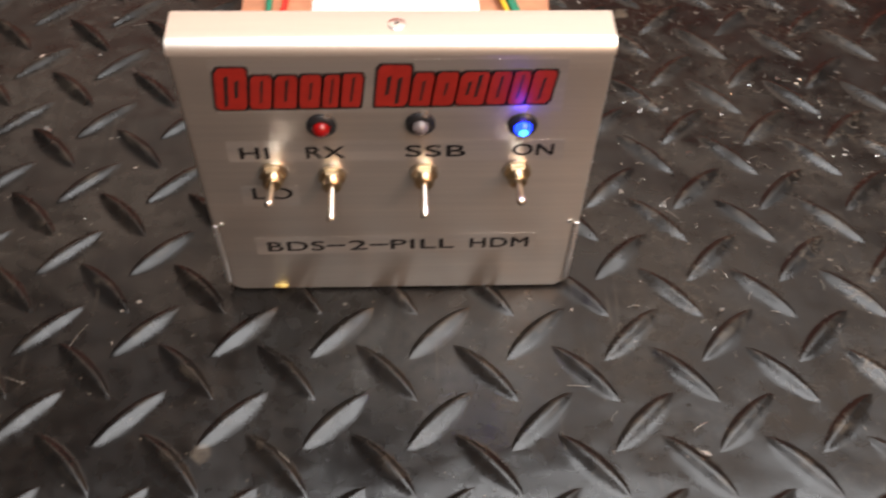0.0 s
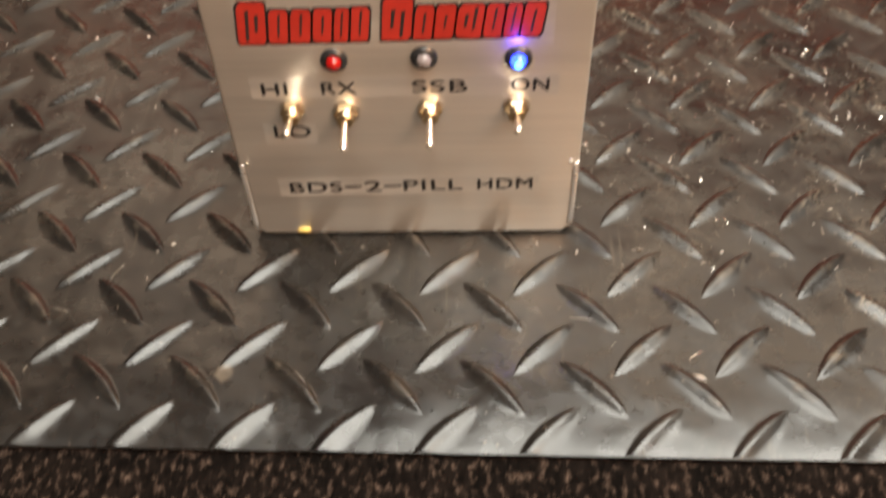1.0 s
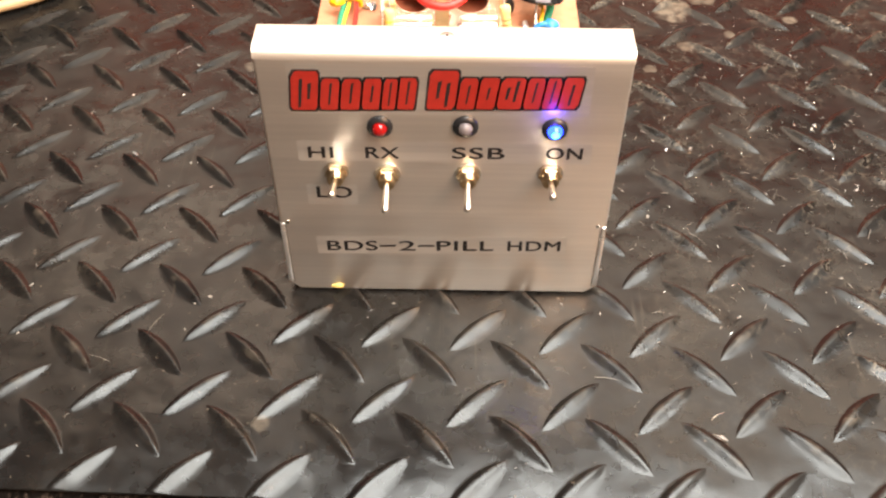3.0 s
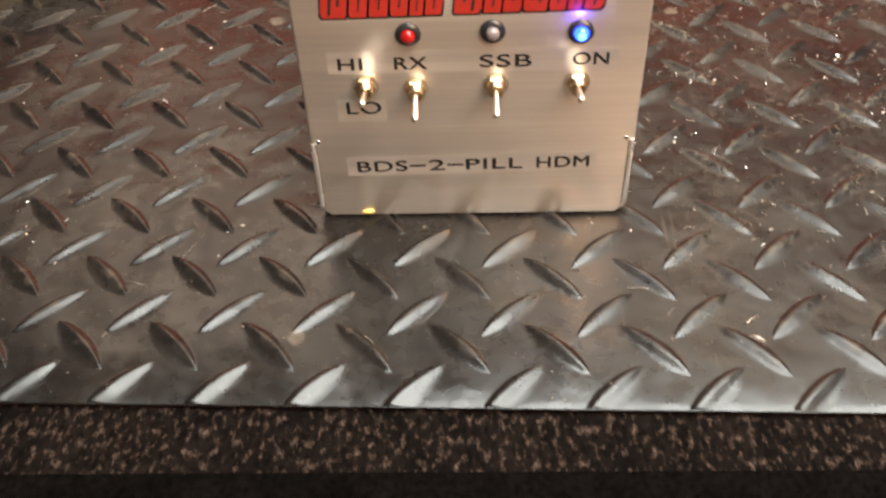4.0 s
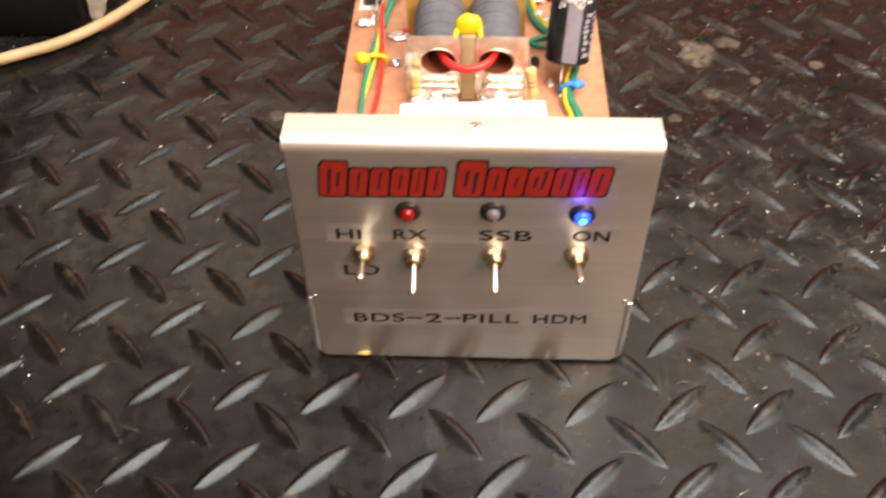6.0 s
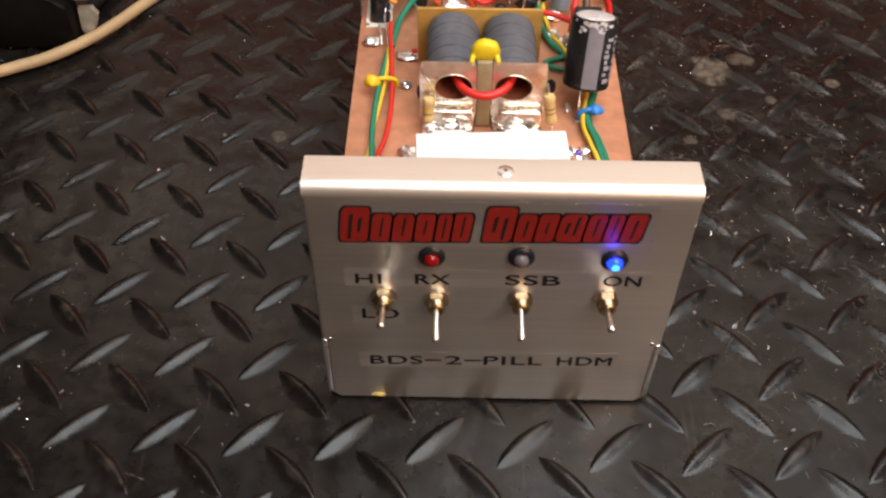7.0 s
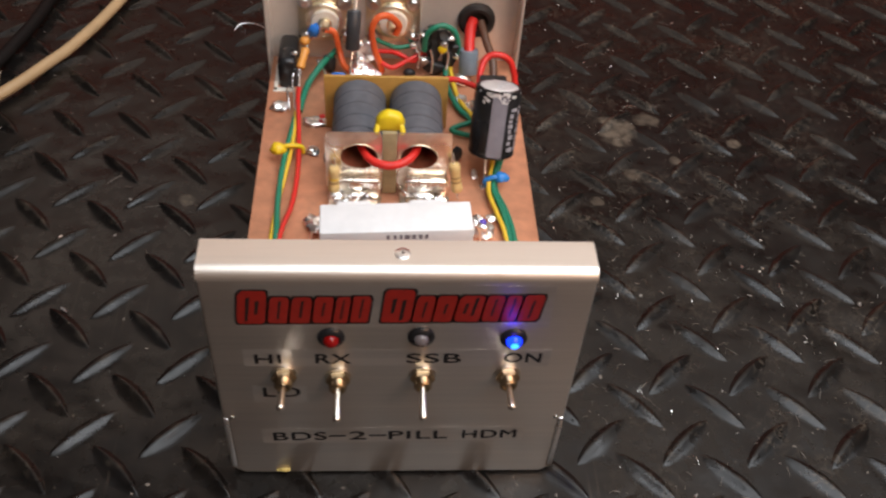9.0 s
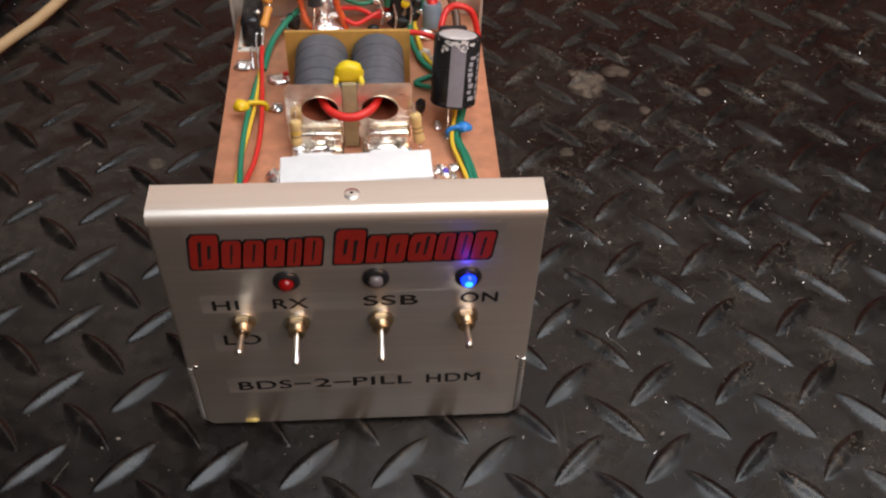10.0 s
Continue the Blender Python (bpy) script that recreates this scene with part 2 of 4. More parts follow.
BLUE_EPOXY = material("blue_epoxy", (0.02, 0.18, 0.62), 0.3, var=0.06, scale=300)
TAN_BAND = material("brown_resistor_band", (0.36, 0.21, 0.08), 0.4, var=0.08, scale=300)
TAN_RESISTOR = material("tan_resistor_body", (0.68, 0.47, 0.20), 0.4, var=0.08, scale=300)
ORANGE_BODY = material("orange_component_body", (0.72, 0.30, 0.06), 0.35, var=0.06, scale=300)
WHITE_PLASTIC = material("ivory_plastic", (0.80, 0.74, 0.64), 0.45, var=0.04, scale=300)
TAPE = material("clear_label_tape", (0.79, 0.73, 0.665), 0.34, metal=0.86, var=0.05, scale=300, bump=0.04, bump_scale=1500, stretch=(0.05, 1, 2.0))
INK = material("black_ink", (0.012, 0.011, 0.011), 0.4, var=0.05, scale=300)
LOGO_RED = material("red_decal", (0.27, 0.018, 0.012), 0.4, var=0.10, scale=400)
LED_RED = material("red_led_lens", (0.22, 0.005, 0.005), 0.15, var=0.05, scale=300, emit=(1.0, 0.02, 0.01), emit_strength=0.03)
LED_CLEAR = material("clear_led_lens", (0.26, 0.22, 0.22), 0.06, var=0.05, scale=300, transmission=0.5)
LED_CORE = material("lit_blue_led_core", (0.0, 0.05, 0.2), 0.2, var=0.05, scale=300, emit=(0.01, 0.20, 1.0), emit_strength=11.0)
DAB = material("pale_yellow_dab", (0.72, 0.58, 0.20), 0.4, var=0.15, scale=300)
LED_BLUE = material("lit_blue_led_lens", (0.0, 0.02, 0.12), 0.2, var=0.05, scale=300, emit=(0.0, 0.028, 1.0), emit_strength=8.5)
BEZEL = material("black_led_bezel", (0.012, 0.012, 0.013), 0.35, var=0.1, scale=300)
IVORY_CORD = material("aged_ivory_cable", (0.46, 0.31, 0.165), 0.45, var=0.10, scale=90, bump=0.1, dirt=(0.22, 0.15, 0.09), dirt_amount=0.5, dirt_scale=40)
DARK_CORD = material("dark_cable_jacket", (0.008, 0.0065, 0.006), 0.6, var=0.1, scale=200, spec=0.15)
LAMINATE = material("speckled_bench_edge", (0.0028, 0.0019, 0.0016), 0.9, var=0.6, scale=500, bump=1.0, bump_scale=600, spec=0.03, stretch=(1.0, 0.6, 1.0), dirt=(0.12, 0.08, 0.062), dirt_amount=0.7, dirt_scale=400)
# near black: shade on the rounded bench front put into the colour
EDGE_SHADE = material("shaded_bench_edge", (0.0016, 0.0013, 0.0012), 0.9, var=0.5, scale=500, bump=0.6, bump_scale=700, spec=0.01)
GREY_GREEN = material("grey_green_fitting", (0.34, 0.31, 0.25), 0.6, metal=0.1, var=0.3, scale=160, bump=0.6, bump_scale=300, dirt=(0.07, 0.055, 0.035), dirt_amount=0.9, dirt_scale=60)
WALL = material("plain_brown_wall", (0.26, 0.19, 0.14), 0.8, var=0.08, scale=20, bump=0.1, bump_scale=60)
# darker than the other walls to keep reflections on the mat's west side dark
DARK_WALL = material("dark_wall", (0.05, 0.035, 0.03), 0.8, var=0.1, scale=20)
# saturated and bright for the red tint it throws into the mat's reflections
RED_WALL = material("red_brown_wall", (0.72, 0.17, 0.10), 0.8, var=0.1, scale=20, bump=0.1, bump_scale=60)
# toned down so that the mat mirrors less of it
CEILING = material("warm_plain_ceiling", (0.44, 0.36, 0.29), 0.9, var=0.05, scale=20, bump=0.1, bump_scale=60)
FLOOR = material("dark_floor", (0.022, 0.017, 0.014), 0.6, var=0.15, scale=12, bump=0.05)
TUBE_DARK = material("dark_copper_tube", (0.32, 0.10, 0.055), 0.4, metal=0.3, var=0.1, scale=200)
LINT = material("pale_lint", (0.21, 0.185, 0.16), 0.7, var=0.2, scale=300)
CRUMB = material("metal_crumbs", (0.75, 0.72, 0.68), 0.25, metal=0.8, var=0.1, scale=300)


# ---------------------------------------------------------------- mesh helpers (lengths in millimetres)
MM = 0.001


def mesh_from(bm, name, mats, smooth=True, angle=40):
    for v in bm.verts:
        v.co *= MM
    bmesh.ops.recalc_face_normals(bm, faces=bm.faces)
    me = bpy.data.meshes.new(name)
    bm.to_mesh(me)
    bm.free()
    for m in mats if isinstance(mats, (list, tuple)) else [mats]:
        me.materials.append(m)
    if smooth:
        me.shade_smooth()
        me.set_sharp_from_angle(angle=radians(angle))
    return me


def part(name, bm, mats, parent, label="", at=None, smooth=True, angle=40):
    """Links a bmesh as one mesh object under a thing or a part; at: a matrix in metres."""
    ob = new(name, mesh_from(bm, name, mats, smooth, angle))
    ob.parent = parent
    if at is not None:
        ob.matrix_local = at
    if label:
        tagged(ob, label)
    return ob


def shared(name, me, parent, at):
    ob = new(name, me)
    ob.parent, ob.matrix_local = parent, at
    return ob


def thing(name, label, category, at=None, group="", kind=""):
    ob = new(name)
    ob.empty_display_size = 0.01
    if at is not None:
        ob.matrix_world = at
    return tagged(ob, label, category, group, kind)


def mm(x, y, z, rx=0, ry=0, rz=0):
    return pose(x * MM, y * MM, z * MM, rx, ry, rz)


def place(verts, m):
    for v in verts:
        v.co = m @ v.co


def box(bm, x0, x1, y0, y1, z0, z1, bevel=0.0, seg=2, mat=0, m=None):
    made = bmesh.ops.create_cube(bm, size=1)["verts"]
    for v in made:
        v.co = Vector(((x0 + x1) / 2 + v.co.x * (x1 - x0), (y0 + y1) / 2 + v.co.y * (y1 - y0), (z0 + z1) / 2 + v.co.z * (z1 - z0)))
    faces = list({f for v in made for f in v.link_faces})
    if bevel:
        edges = list({e for f in faces for e in f.edges})
        r = bmesh.ops.bevel(bm, geom=edges, offset=bevel, segments=seg, profile=0.5, affect="EDGES")
        made = list({v for f in r["faces"] for v in f.verts} | {v for v in made if v.is_valid})
        faces = list({f for v in made for f in v.link_faces})
    for f in faces:
        f.material_index = mat
    if m is not None:
        place(made, m)
    return made


def lathe(bm, profile, m=None, seg=24, mat=0, cap=True):
    """A solid turned about z from (radius, z) pairs."""
    rings = []
    for r, z in profile:
        rings.append([bm.verts.new((r * math.cos(2 * math.pi * k / seg), r * math.sin(2 * math.pi * k / seg), z)) for k in range(seg)])
    for a, c in zip(rings, rings[1:]):
        for k in range(seg):
            f = bm.faces.new((a[k], a[(k + 1) % seg], c[(k + 1) % seg], c[k]))
            f.material_index = mat
    if cap:
        for ring in (rings[0], rings[-1]):
            f = bm.faces.new(ring)
            f.material_index = mat
    made = [v for ring in rings for v in ring]
    if m is not None:
        place(made, m)
    return made


def spline(points, steps=8):
    """A smooth run through the points."""
    p = [Vector(q) for q in points]
    p = [p[0] * 2 - p[1]] + p + [p[-1] * 2 - p[-2]]
    out = []
    for a, b, c, d in zip(p, p[1:], p[2:], p[3:]):
        for k in range(steps):
            t = k / steps
            out.append(0.5 * (2 * b + (c - a) * t + (2 * a - 5 * b + 4 * c - d) * t * t + (3 * b - a - 3 * c + d) * t ** 3))
    return out + [p[-2]]


def tube(bm, points, radius, seg=10, steps=8, mat=0, ends=(1.0, 1.0)):
    """A round wire along a smooth run of points; ends: how far its two ends narrow."""
    run = spline(points, steps) if len(points) > 2 else [Vector(q) for q in points]
    side, rings = None, []
    for k, c in enumerate(run):
        along = (run[min(k + 1, len(run) - 1)] - run[max(k - 1, 0)]).normalized()
        if side is None:
            side = along.orthogonal().normalized()
        side = (side - along * side.dot(along)).normalized()
        other = along.cross(side)
        w = ends[0] if k == 0 else ends[1] if k == len(run) - 1 else 1.0
        r = radius(k / (len(run) - 1)) if callable(radius) else radius
        rings.append([bm.verts.new(c + (side * math.cos(2 * math.pi * j / seg) + other * math.sin(2 * math.pi * j / seg)) * r * w) for j in range(seg)])
    for a, b in zip(rings, rings[1:]):
        for j in range(seg):
            f = bm.faces.new((a[j], a[(j + 1) % seg], b[(j + 1) % seg], b[j]))
            f.material_index = mat
    for ring in (rings[0], rings[-1]):
        bm.faces.new(ring).material_index = mat
    return rings


def blob(bm, centre, size, seed=0, rough=0.18, mat=0, sub=2):
    """An uneven lump, such as a drop of solder or a dipped component."""
    made = bmesh.ops.create_icosphere(bm, subdivisions=sub, radius=1)["verts"]
    for v in made:
        n = noise.noise(v.co * 1.4 + Vector((seed * 3.7, seed * 1.3, 0)))
        v.co = v.co * (1 + rough * n)
        v.co = Vector(centre) + Vector((v.co.x * size[0], v.co.y * size[1], v.co.z * size[2]))
    for f in {f for v in made for f in v.link_faces}:
        f.material_index = mat
    return made


def prism(bm, outline, y0, y1, mat=0):
    """An upright slab from an outline of (x, z) pairs, between two depths."""
    front = [bm.verts.new((x, y0, z)) for x, z in outline]
    back = [bm.verts.new((x, y1, z)) for x, z in outline]
    n = len(outline)
    bm.faces.new(front).material_index = mat
    bm.faces.new(back).material_index = mat
    for k in range(n):
        bm.faces.new((front[k], front[(k + 1) % n], back[(k + 1) % n], back[k])).material_index = mat


# ---------------------------------------------------------------- the room
def slab(name, x0, x1, y0, y1, z0, z1, mat, label, category):
    bm = bmesh.new()
    box(bm, x0 * 1000, x1 * 1000, y0 * 1000, y1 * 1000, z0 * 1000, z1 * 1000)
    return tagged(new(name, mesh_from(bm, name, mat, False)), label, category, kind="structure")


slab("floor", -1.9, 1.9, -1.9, 1.9, -1.0, -0.9, FLOOR, "dark floor below the workbench", "floor")
# ceiling and walls are out of view, added to shape bounce and reflections
slab("ceiling", -1.9, 1.9, -1.9, 1.9, 1.5, 1.6, CEILING, "unseen plain ceiling, added for bounce and reflections", "ceiling")
slab("wall_north", -1.8, 1.8, 1.8, 1.9, -0.9, 1.5, RED_WALL, "unseen red-brown wall, added to tint reflections on the mat", "wall")
slab("wall_south", -1.8, 1.8, -1.9, -1.8, -0.9, 1.5, WALL, "plain wall out of view, closing the room", "wall")
slab("wall_west", -1.9, -1.8, -1.9, 1.9, -0.9, 1.5, DARK_WALL, "plain wall out of view, closing the room", "wall")
slab("wall_east", 1.8, 1.9, -1.9, 1.9, -0.9, 1.5, WALL, "plain wall out of view, closing the room", "wall")


def workbench():
    bench = thing("workbench", "dark workbench with a speckled rounded front edge", "workbench", mm(0, 0, 0))
    r, z, y = 15.0, -5.2, -128.5
    curve = [(y + r - r * math.sin(a), z - r + r * math.cos(a)) for a in [math.pi / 2 * k / 8 for k in range(9)]]
    # the rounded front takes a darker copy of the top's colour as shade
    for name, section, mat, label in (("bench_top", [(900, z), curve[0], (y + r, z - 40), (900, z - 40)], LAMINATE, "dark speckled bench top"),
                                      ("edge_trim", curve + [(y, z - 34), (y + 6, z - 40), (y + r - 0.01, z - 40)], EDGE_SHADE, "rounded front edge with its shade in the colour")):
        bm = bmesh.new()
        left = [bm.verts.new((-700, p, q)) for p, q in section]
        right = [bm.verts.new((700, p, q)) for p, q in section]
        for k in range(len(section)):
            n = (k + 1) % len(section)
            bm.faces.new((left[k], left[n], right[n], right[k]))
        bm.faces.new(left)
        bm.faces.new(right)
        part(name, bm, mat, bench, label)
    for x in (-660, 640):
        for yy in (-60, 830):
            bm = bmesh.new()
            box(bm, x - 25, x + 25, yy, yy + 50, -900, z - 40, 3)
            part("leg", bm, DARK_CORD, bench)
    return bench


workbench()


# ---------------------------------------------------------------- the mat
PITCH, TURN = 33.41, -1.347


MAT_EDGE = -13.6


def droop(y):
    """How far the mat's surface sinks towards its front edge."""
    d = max(0.0, MAT_EDGE + 24.0 - y)
    return -2.2 * (d / 24.0) ** 2


# a lug's cross-section, from its gently ramped south side over the crest to its steep north side: share of width, share of height
LUG_SECTION = ((-1.95, 0), (-1.5, 0.05), (-1.15, 0.17), (-0.80, 0.42), (-0.46, 0.75), (-0.20, 0.95), (0, 1.0),
               (0.20, 0.93), (0.38, 0.70), (0.54, 0.36), (0.68, 0.11), (0.80, 0.02), (1.0, 0))


def lug_mesh(bm, cx, cy, slant, tall=1.72):
    """One raised tread lug: a pointed lens with a rounded top and filleted sides, 45 degrees to the mat's edge."""
    n, half, wide = 8, 15.4, 3.5
    c, s = math.cos(slant), math.sin(slant)
    rows = []
    for k in range(n + 1):
        u = -math.cos(math.pi * k / n) * 0.35 + (-1 + 2 * k / n) * 0.65
        w, h = wide * (1 - u * u) ** 0.75, tall * (1 - abs(u) ** 2.3) ** 0.8
        if k in (0, n):
            rows.append([bm.verts.new((cx + c * u * half, cy + s * u * half, -0.03))])
            continue
        rows.append([bm.verts.new((cx + c * u * half - s * w * (q + 0.42), cy + s * u * half + c * w * (q + 0.42), -0.03 + h * t)) for q, t in LUG_SECTION])
    for a, b in zip(rows, rows[1:]):
        for j in range(len(LUG_SECTION) - 1):
            if len(a) == 1:
                bm.faces.new((a[0], b[j + 1], b[j]))
            elif len(b) == 1:
                bm.faces.new((a[j], a[j + 1], b[0]))
            else:
                bm.faces.new((a[j], a[j + 1], b[j + 1], b[j]))


def rubber_mat():
    mat = thing("rubber_mat", "black rubber mat with raised diamond tread, dusty and worn", "mat", mm(-28.75, -77.0, 0, 0, 0, TURN))
    edge = MAT_EDGE
    bm = bmesh.new()
    depths = [edge, edge + 0.15, edge + 0.6] + [edge + 24.0 * k / 8 for k in range(1, 9)] + [800.0]
    top = [(y, droop(y) - (0.6 if k == 0 else 0.15 if k == 1 else 0.0)) for k, y in enumerate(depths)]
    section = top + [(800.0, -5.0), (edge + 6.0, -5.0), (edge + 5.0, -3.6), (edge + 0.4, -3.4)]
    sides = [[bm.verts.new((x, y, z)) for y, z in section] for x in (-560, 600)]
    for k in range(len(section)):
        n = (k + 1) % len(section)
        bm.faces.new((sides[0][k], sides[0][n], sides[1][n], sides[1][k]))
    for ring in sides:
        bm.faces.new(ring)
    part("mat_sheet", bm, RUBBER, mat)
    near = {}
    for kind, slant in (("a", -math.pi / 4), ("b", math.pi / 4)):
        b1 = bmesh.new()
        lug_mesh(b1, 0, 0, slant)
        near[kind] = mesh_from(b1, "tread_lug", RUBBER)
    rest = bmesh.new()
    for i in range(-15, 18):
        for j in range(-1, 22):
            for kind, dx, dy in (("a", -10.2, 10.2), ("b", 8.0, -7.6)):
                x, y = i * PITCH + dx, j * PITCH + dy
                if y < edge - 5 or not -520 < x < 560:
                    continue
                if y > edge + 36 and -150 < x < 230 and y < 300:
                    shared("tread_lug", near[kind], mat, mm(x, y, 0))
                elif y > edge + 36:
                    lug_mesh(rest, x, y, -math.pi / 4 if kind == "a" else math.pi / 4)
                else:
                    cut = bmesh.new()
                    lug_mesh(cut, x, y, -math.pi / 4 if kind == "a" else math.pi / 4)
                    for v in cut.verts:
                        v.co.z += droop(v.co.y) + 0.03
                    bmesh.ops.bisect_plane(cut, geom=cut.verts[:] + cut.edges[:] + cut.faces[:], plane_co=(0, edge + 0.3, 0), plane_no=(0, -1, 0), clear_outer=True)
                    bmesh.ops.holes_fill(cut, edges=[e for e in cut.edges if e.is_boundary], sides=12)
                    tmp = bpy.data.meshes.new("tmp")
                    cut.to_mesh(tmp)
                    cut.free()
                    rest.from_mesh(tmp)
                    bpy.data.meshes.remove(tmp)
    tagged(part("tread", rest, RUBBER, mat), kind="stuff")
    return mat


rubber_mat()


# ---------------------------------------------------------------- the amplifier
AMP = thing("radio_amplifier", "open aluminium radio amplifier with toggle switches and exposed circuit board", "amplifier", mm(0, 0, 0))
W2, TOP, BASE, BOARD, REAR = 59.8, 112.6, 1.6, 44.0, 205.0


def front_panel():
    bm = bmesh.new()
    # face with folded edges and clipped bottom corners
    outline = [(-W2, 4.6), (-W2 + 4.2, 0.7), (W2 - 4.2, 0.7), (W2, 4.6), (W2, TOP - 4.0), (-W2, TOP - 4.0)]
    prism(bm, outline, 0.0, 1.6)
    bmesh.ops.bevel(bm, geom=[e for e in bm.edges if all(abs(v.co.y) < 0.01 for v in e.verts) and min(v.co.z for v in e.verts) < TOP - 5], offset=1.1, segments=3, profile=0.5, affect="EDGES")
    # rounded fold and top flange
    r = 4.0
    outer = [(r - r * math.cos(a), TOP - r + r * math.sin(a)) for a in [math.pi / 2 * k / 8 for k in range(9)]] + [(13.6, TOP)]
    inner = [(13.6, TOP - 1.6)] + [(r - (r - 1.6) * math.cos(a), TOP - r + (r - 1.6) * math.sin(a)) for a in [math.pi / 2 * k / 8 for k in range(8, -1, -1)]]
    section = outer + inner
    rings = [[bm.verts.new((x, y + 0.002, z)) for y, z in section] for x in (-W2, W2)]
    for k in range(len(section)):
        n = (k + 1) % len(section)
        bm.faces.new((rings[0][k], rings[0][n], rings[1][n], rings[1][k]))
    for ring in rings:
        bm.faces.new(ring)
    for sx in (-1, 1):
        box(bm, sx * (W2 - 0.7) - 0.7, sx * (W2 - 0.7) + 0.7, 1.6, 12.0, 40.0, TOP - 5.6, 0.4)
        box(bm, sx * (W2 - 0.7) - 0.7, sx * (W2 - 0.7) + 0.7, 3.0, 13.2, TOP - 7.6, TOP - 1.7, 0.4)
    panel = part("front_panel", bm, ALU, AMP, "brushed aluminium front panel with a folded top flange")
    for sx in (-1, 1):
        bm = bmesh.new()
        box(bm, sx * 58.75 - 0.95, sx * 58.75 + 0.95, -0.35, 9.0, 5.5, 37.0, 0.5)
        part("side_tab", bm, ALU_EDGE, panel, "bright bent side tab")
        bm = bmesh.new()
        box(bm, sx * 57.6 - 0.10, sx * 57.6 + 0.10, -0.06, 0.5, 5.0, 36.5)
        part("seam", bm, INK, panel, "dark seam beside the tab", smooth=False)
        bm = bmesh.new()
        lathe(bm, [(0.1, 0.35), (0.8, 0.25), (1.0, -0.3)], Matrix.Translation((sx * 56.6, 0, 0)), 12)
        place(bm.verts, Matrix.Rotation(radians(90), 4, "X"))
        for v in bm.verts:
            v.co.z += 37.6
        part("rivet", bm, NICKEL, panel, "tiny bright rivet")
    bm = bmesh.new()
    lathe(bm, [(0.3, 0.5), (1.6, 0.55), (2.4, 0.25), (2.6, -0.5)], Matrix.Translation((1.0, 8.0, TOP)), 20)
    part("screw_insert", bm, ALU_EDGE, panel, "round steel insert in the top flange")
    # no opening is cut: a black disc gives the shade inside the hole
    bm = bmesh.new()
    lathe(bm, [(0.1, 0.60), (0.5, 0.59), (0.55, 0.4)], Matrix.Translation((1.0, 8.0, TOP)), 20)
    part("insert_hole", bm, INK, panel)
    bm = bmesh.new()
    blob(bm, (-40.9, -0.1, 2.9), (2.6, 0.7, 1.2), 4, 0.5)
    part("paint_drip", bm, DAB, panel, "small yellow dab at the bottom edge")
    return panel


PANEL = front_panel()


def tape(x0, x1, z0, z1, turn=0.0):
    bm = bmesh.new()
    box(bm, -(x1 - x0) / 2, (x1 - x0) / 2, 0.008, 0.05, -(z1 - z0) / 2, (z1 - z0) / 2)
    part("label_tape", bm, TAPE, PANEL, "clear label tape", mm((x0 + x1) / 2, -0.02, (z0 + z1) / 2, 0, turn, 0), smooth=False)


tape(-49.4, 50.2, 67.3, 76.2)
tape(-48.0, -30.2, 46.9, 56.4)
tape(-47.0, 46.0, 22.0, 31.0, -0.9)
tape(-49.6, 47.6, 87.6, 107.4)


def lettering(text, x0, x1, z0, z1, turn=0.0):
    """Flat printed characters that fill the given width and height on the panel."""
    curve = bpy.data.curves.new("lettering", "FONT")
    curve.body, curve.size, curve.space_character = text, 1.0, 1.08
    tmp = new("tmp", curve)
    me = bpy.data.meshes.new_from_object(tmp.evaluated_get(bpy.context.evaluated_depsgraph_get()))
    bpy.data.objects.remove(tmp)
    bpy.data.curves.remove(curve)
    bm = bmesh.new()
    bm.from_mesh(me)
    bpy.data.meshes.remove(me)
    xs, ys = [v.co.x for v in bm.verts], [v.co.y for v in bm.verts]
    lo, hi, bot, top = min(xs), max(xs), min(ys), max(ys)
    for v in bm.verts:
        v.co = Vector(((v.co.x - lo) / (hi - lo) * (x1 - x0) - (x1 - x0) / 2, 0, (v.co.y - bot) / (top - bot) * (z1 - z0) - (z1 - z0) / 2))
    made = bmesh.ops.extrude_face_region(bm, geom=bm.faces[:])
    for v in made["geom"]:
        if isinstance(v, bmesh.types.BMVert):
            v.co.y += 0.06
    # strokes thickened by a second pass
    again = bmesh.ops.duplicate(bm, geom=bm.verts[:] + bm.edges[:] + bm.faces[:])
    for v in again["geom"]:
        if isinstance(v, bmesh.types.BMVert):
            v.co += Vector((0.30, 0.012, 0.16))
    part("lettering", bm, INK, PANEL, "black printed lettering", mm((x0 + x1) / 2, -0.18, (z0 + z1) / 2, 0, turn, 0), smooth=False)


lettering("HI", -45.9, -37.6, 68.8, 73.5)
lettering("RX", -26.4, -15.2, 68.9, 73.7)
lettering("SSB", 3.0, 20.6, 69.2, 74.1)
lettering("ON", 34.8, 46.9, 69.5, 74.4)
lettering("LO", -44.6, -32.4, 50.2, 55.4)
for text, x0, x1 in (("BDS", -43.2, -24.6), ("2", -16.3, -10.4), ("PILL", -2.3, 18.6), ("HDM", 24.1, 43.5)):
    rise = 0.0157 * (x0 + x1) / 2
    lettering(text, x0, x1, 23.7 + rise, 28.7 + rise, -0.9)
for x0, x1 in ((-23.6, -17.7), (-9.3, -3.3)):
    rise = 0.0157 * (x0 + x1) / 2
    lettering("-", x0, x1, 25.8 + rise, 26.5 + rise, -0.9)


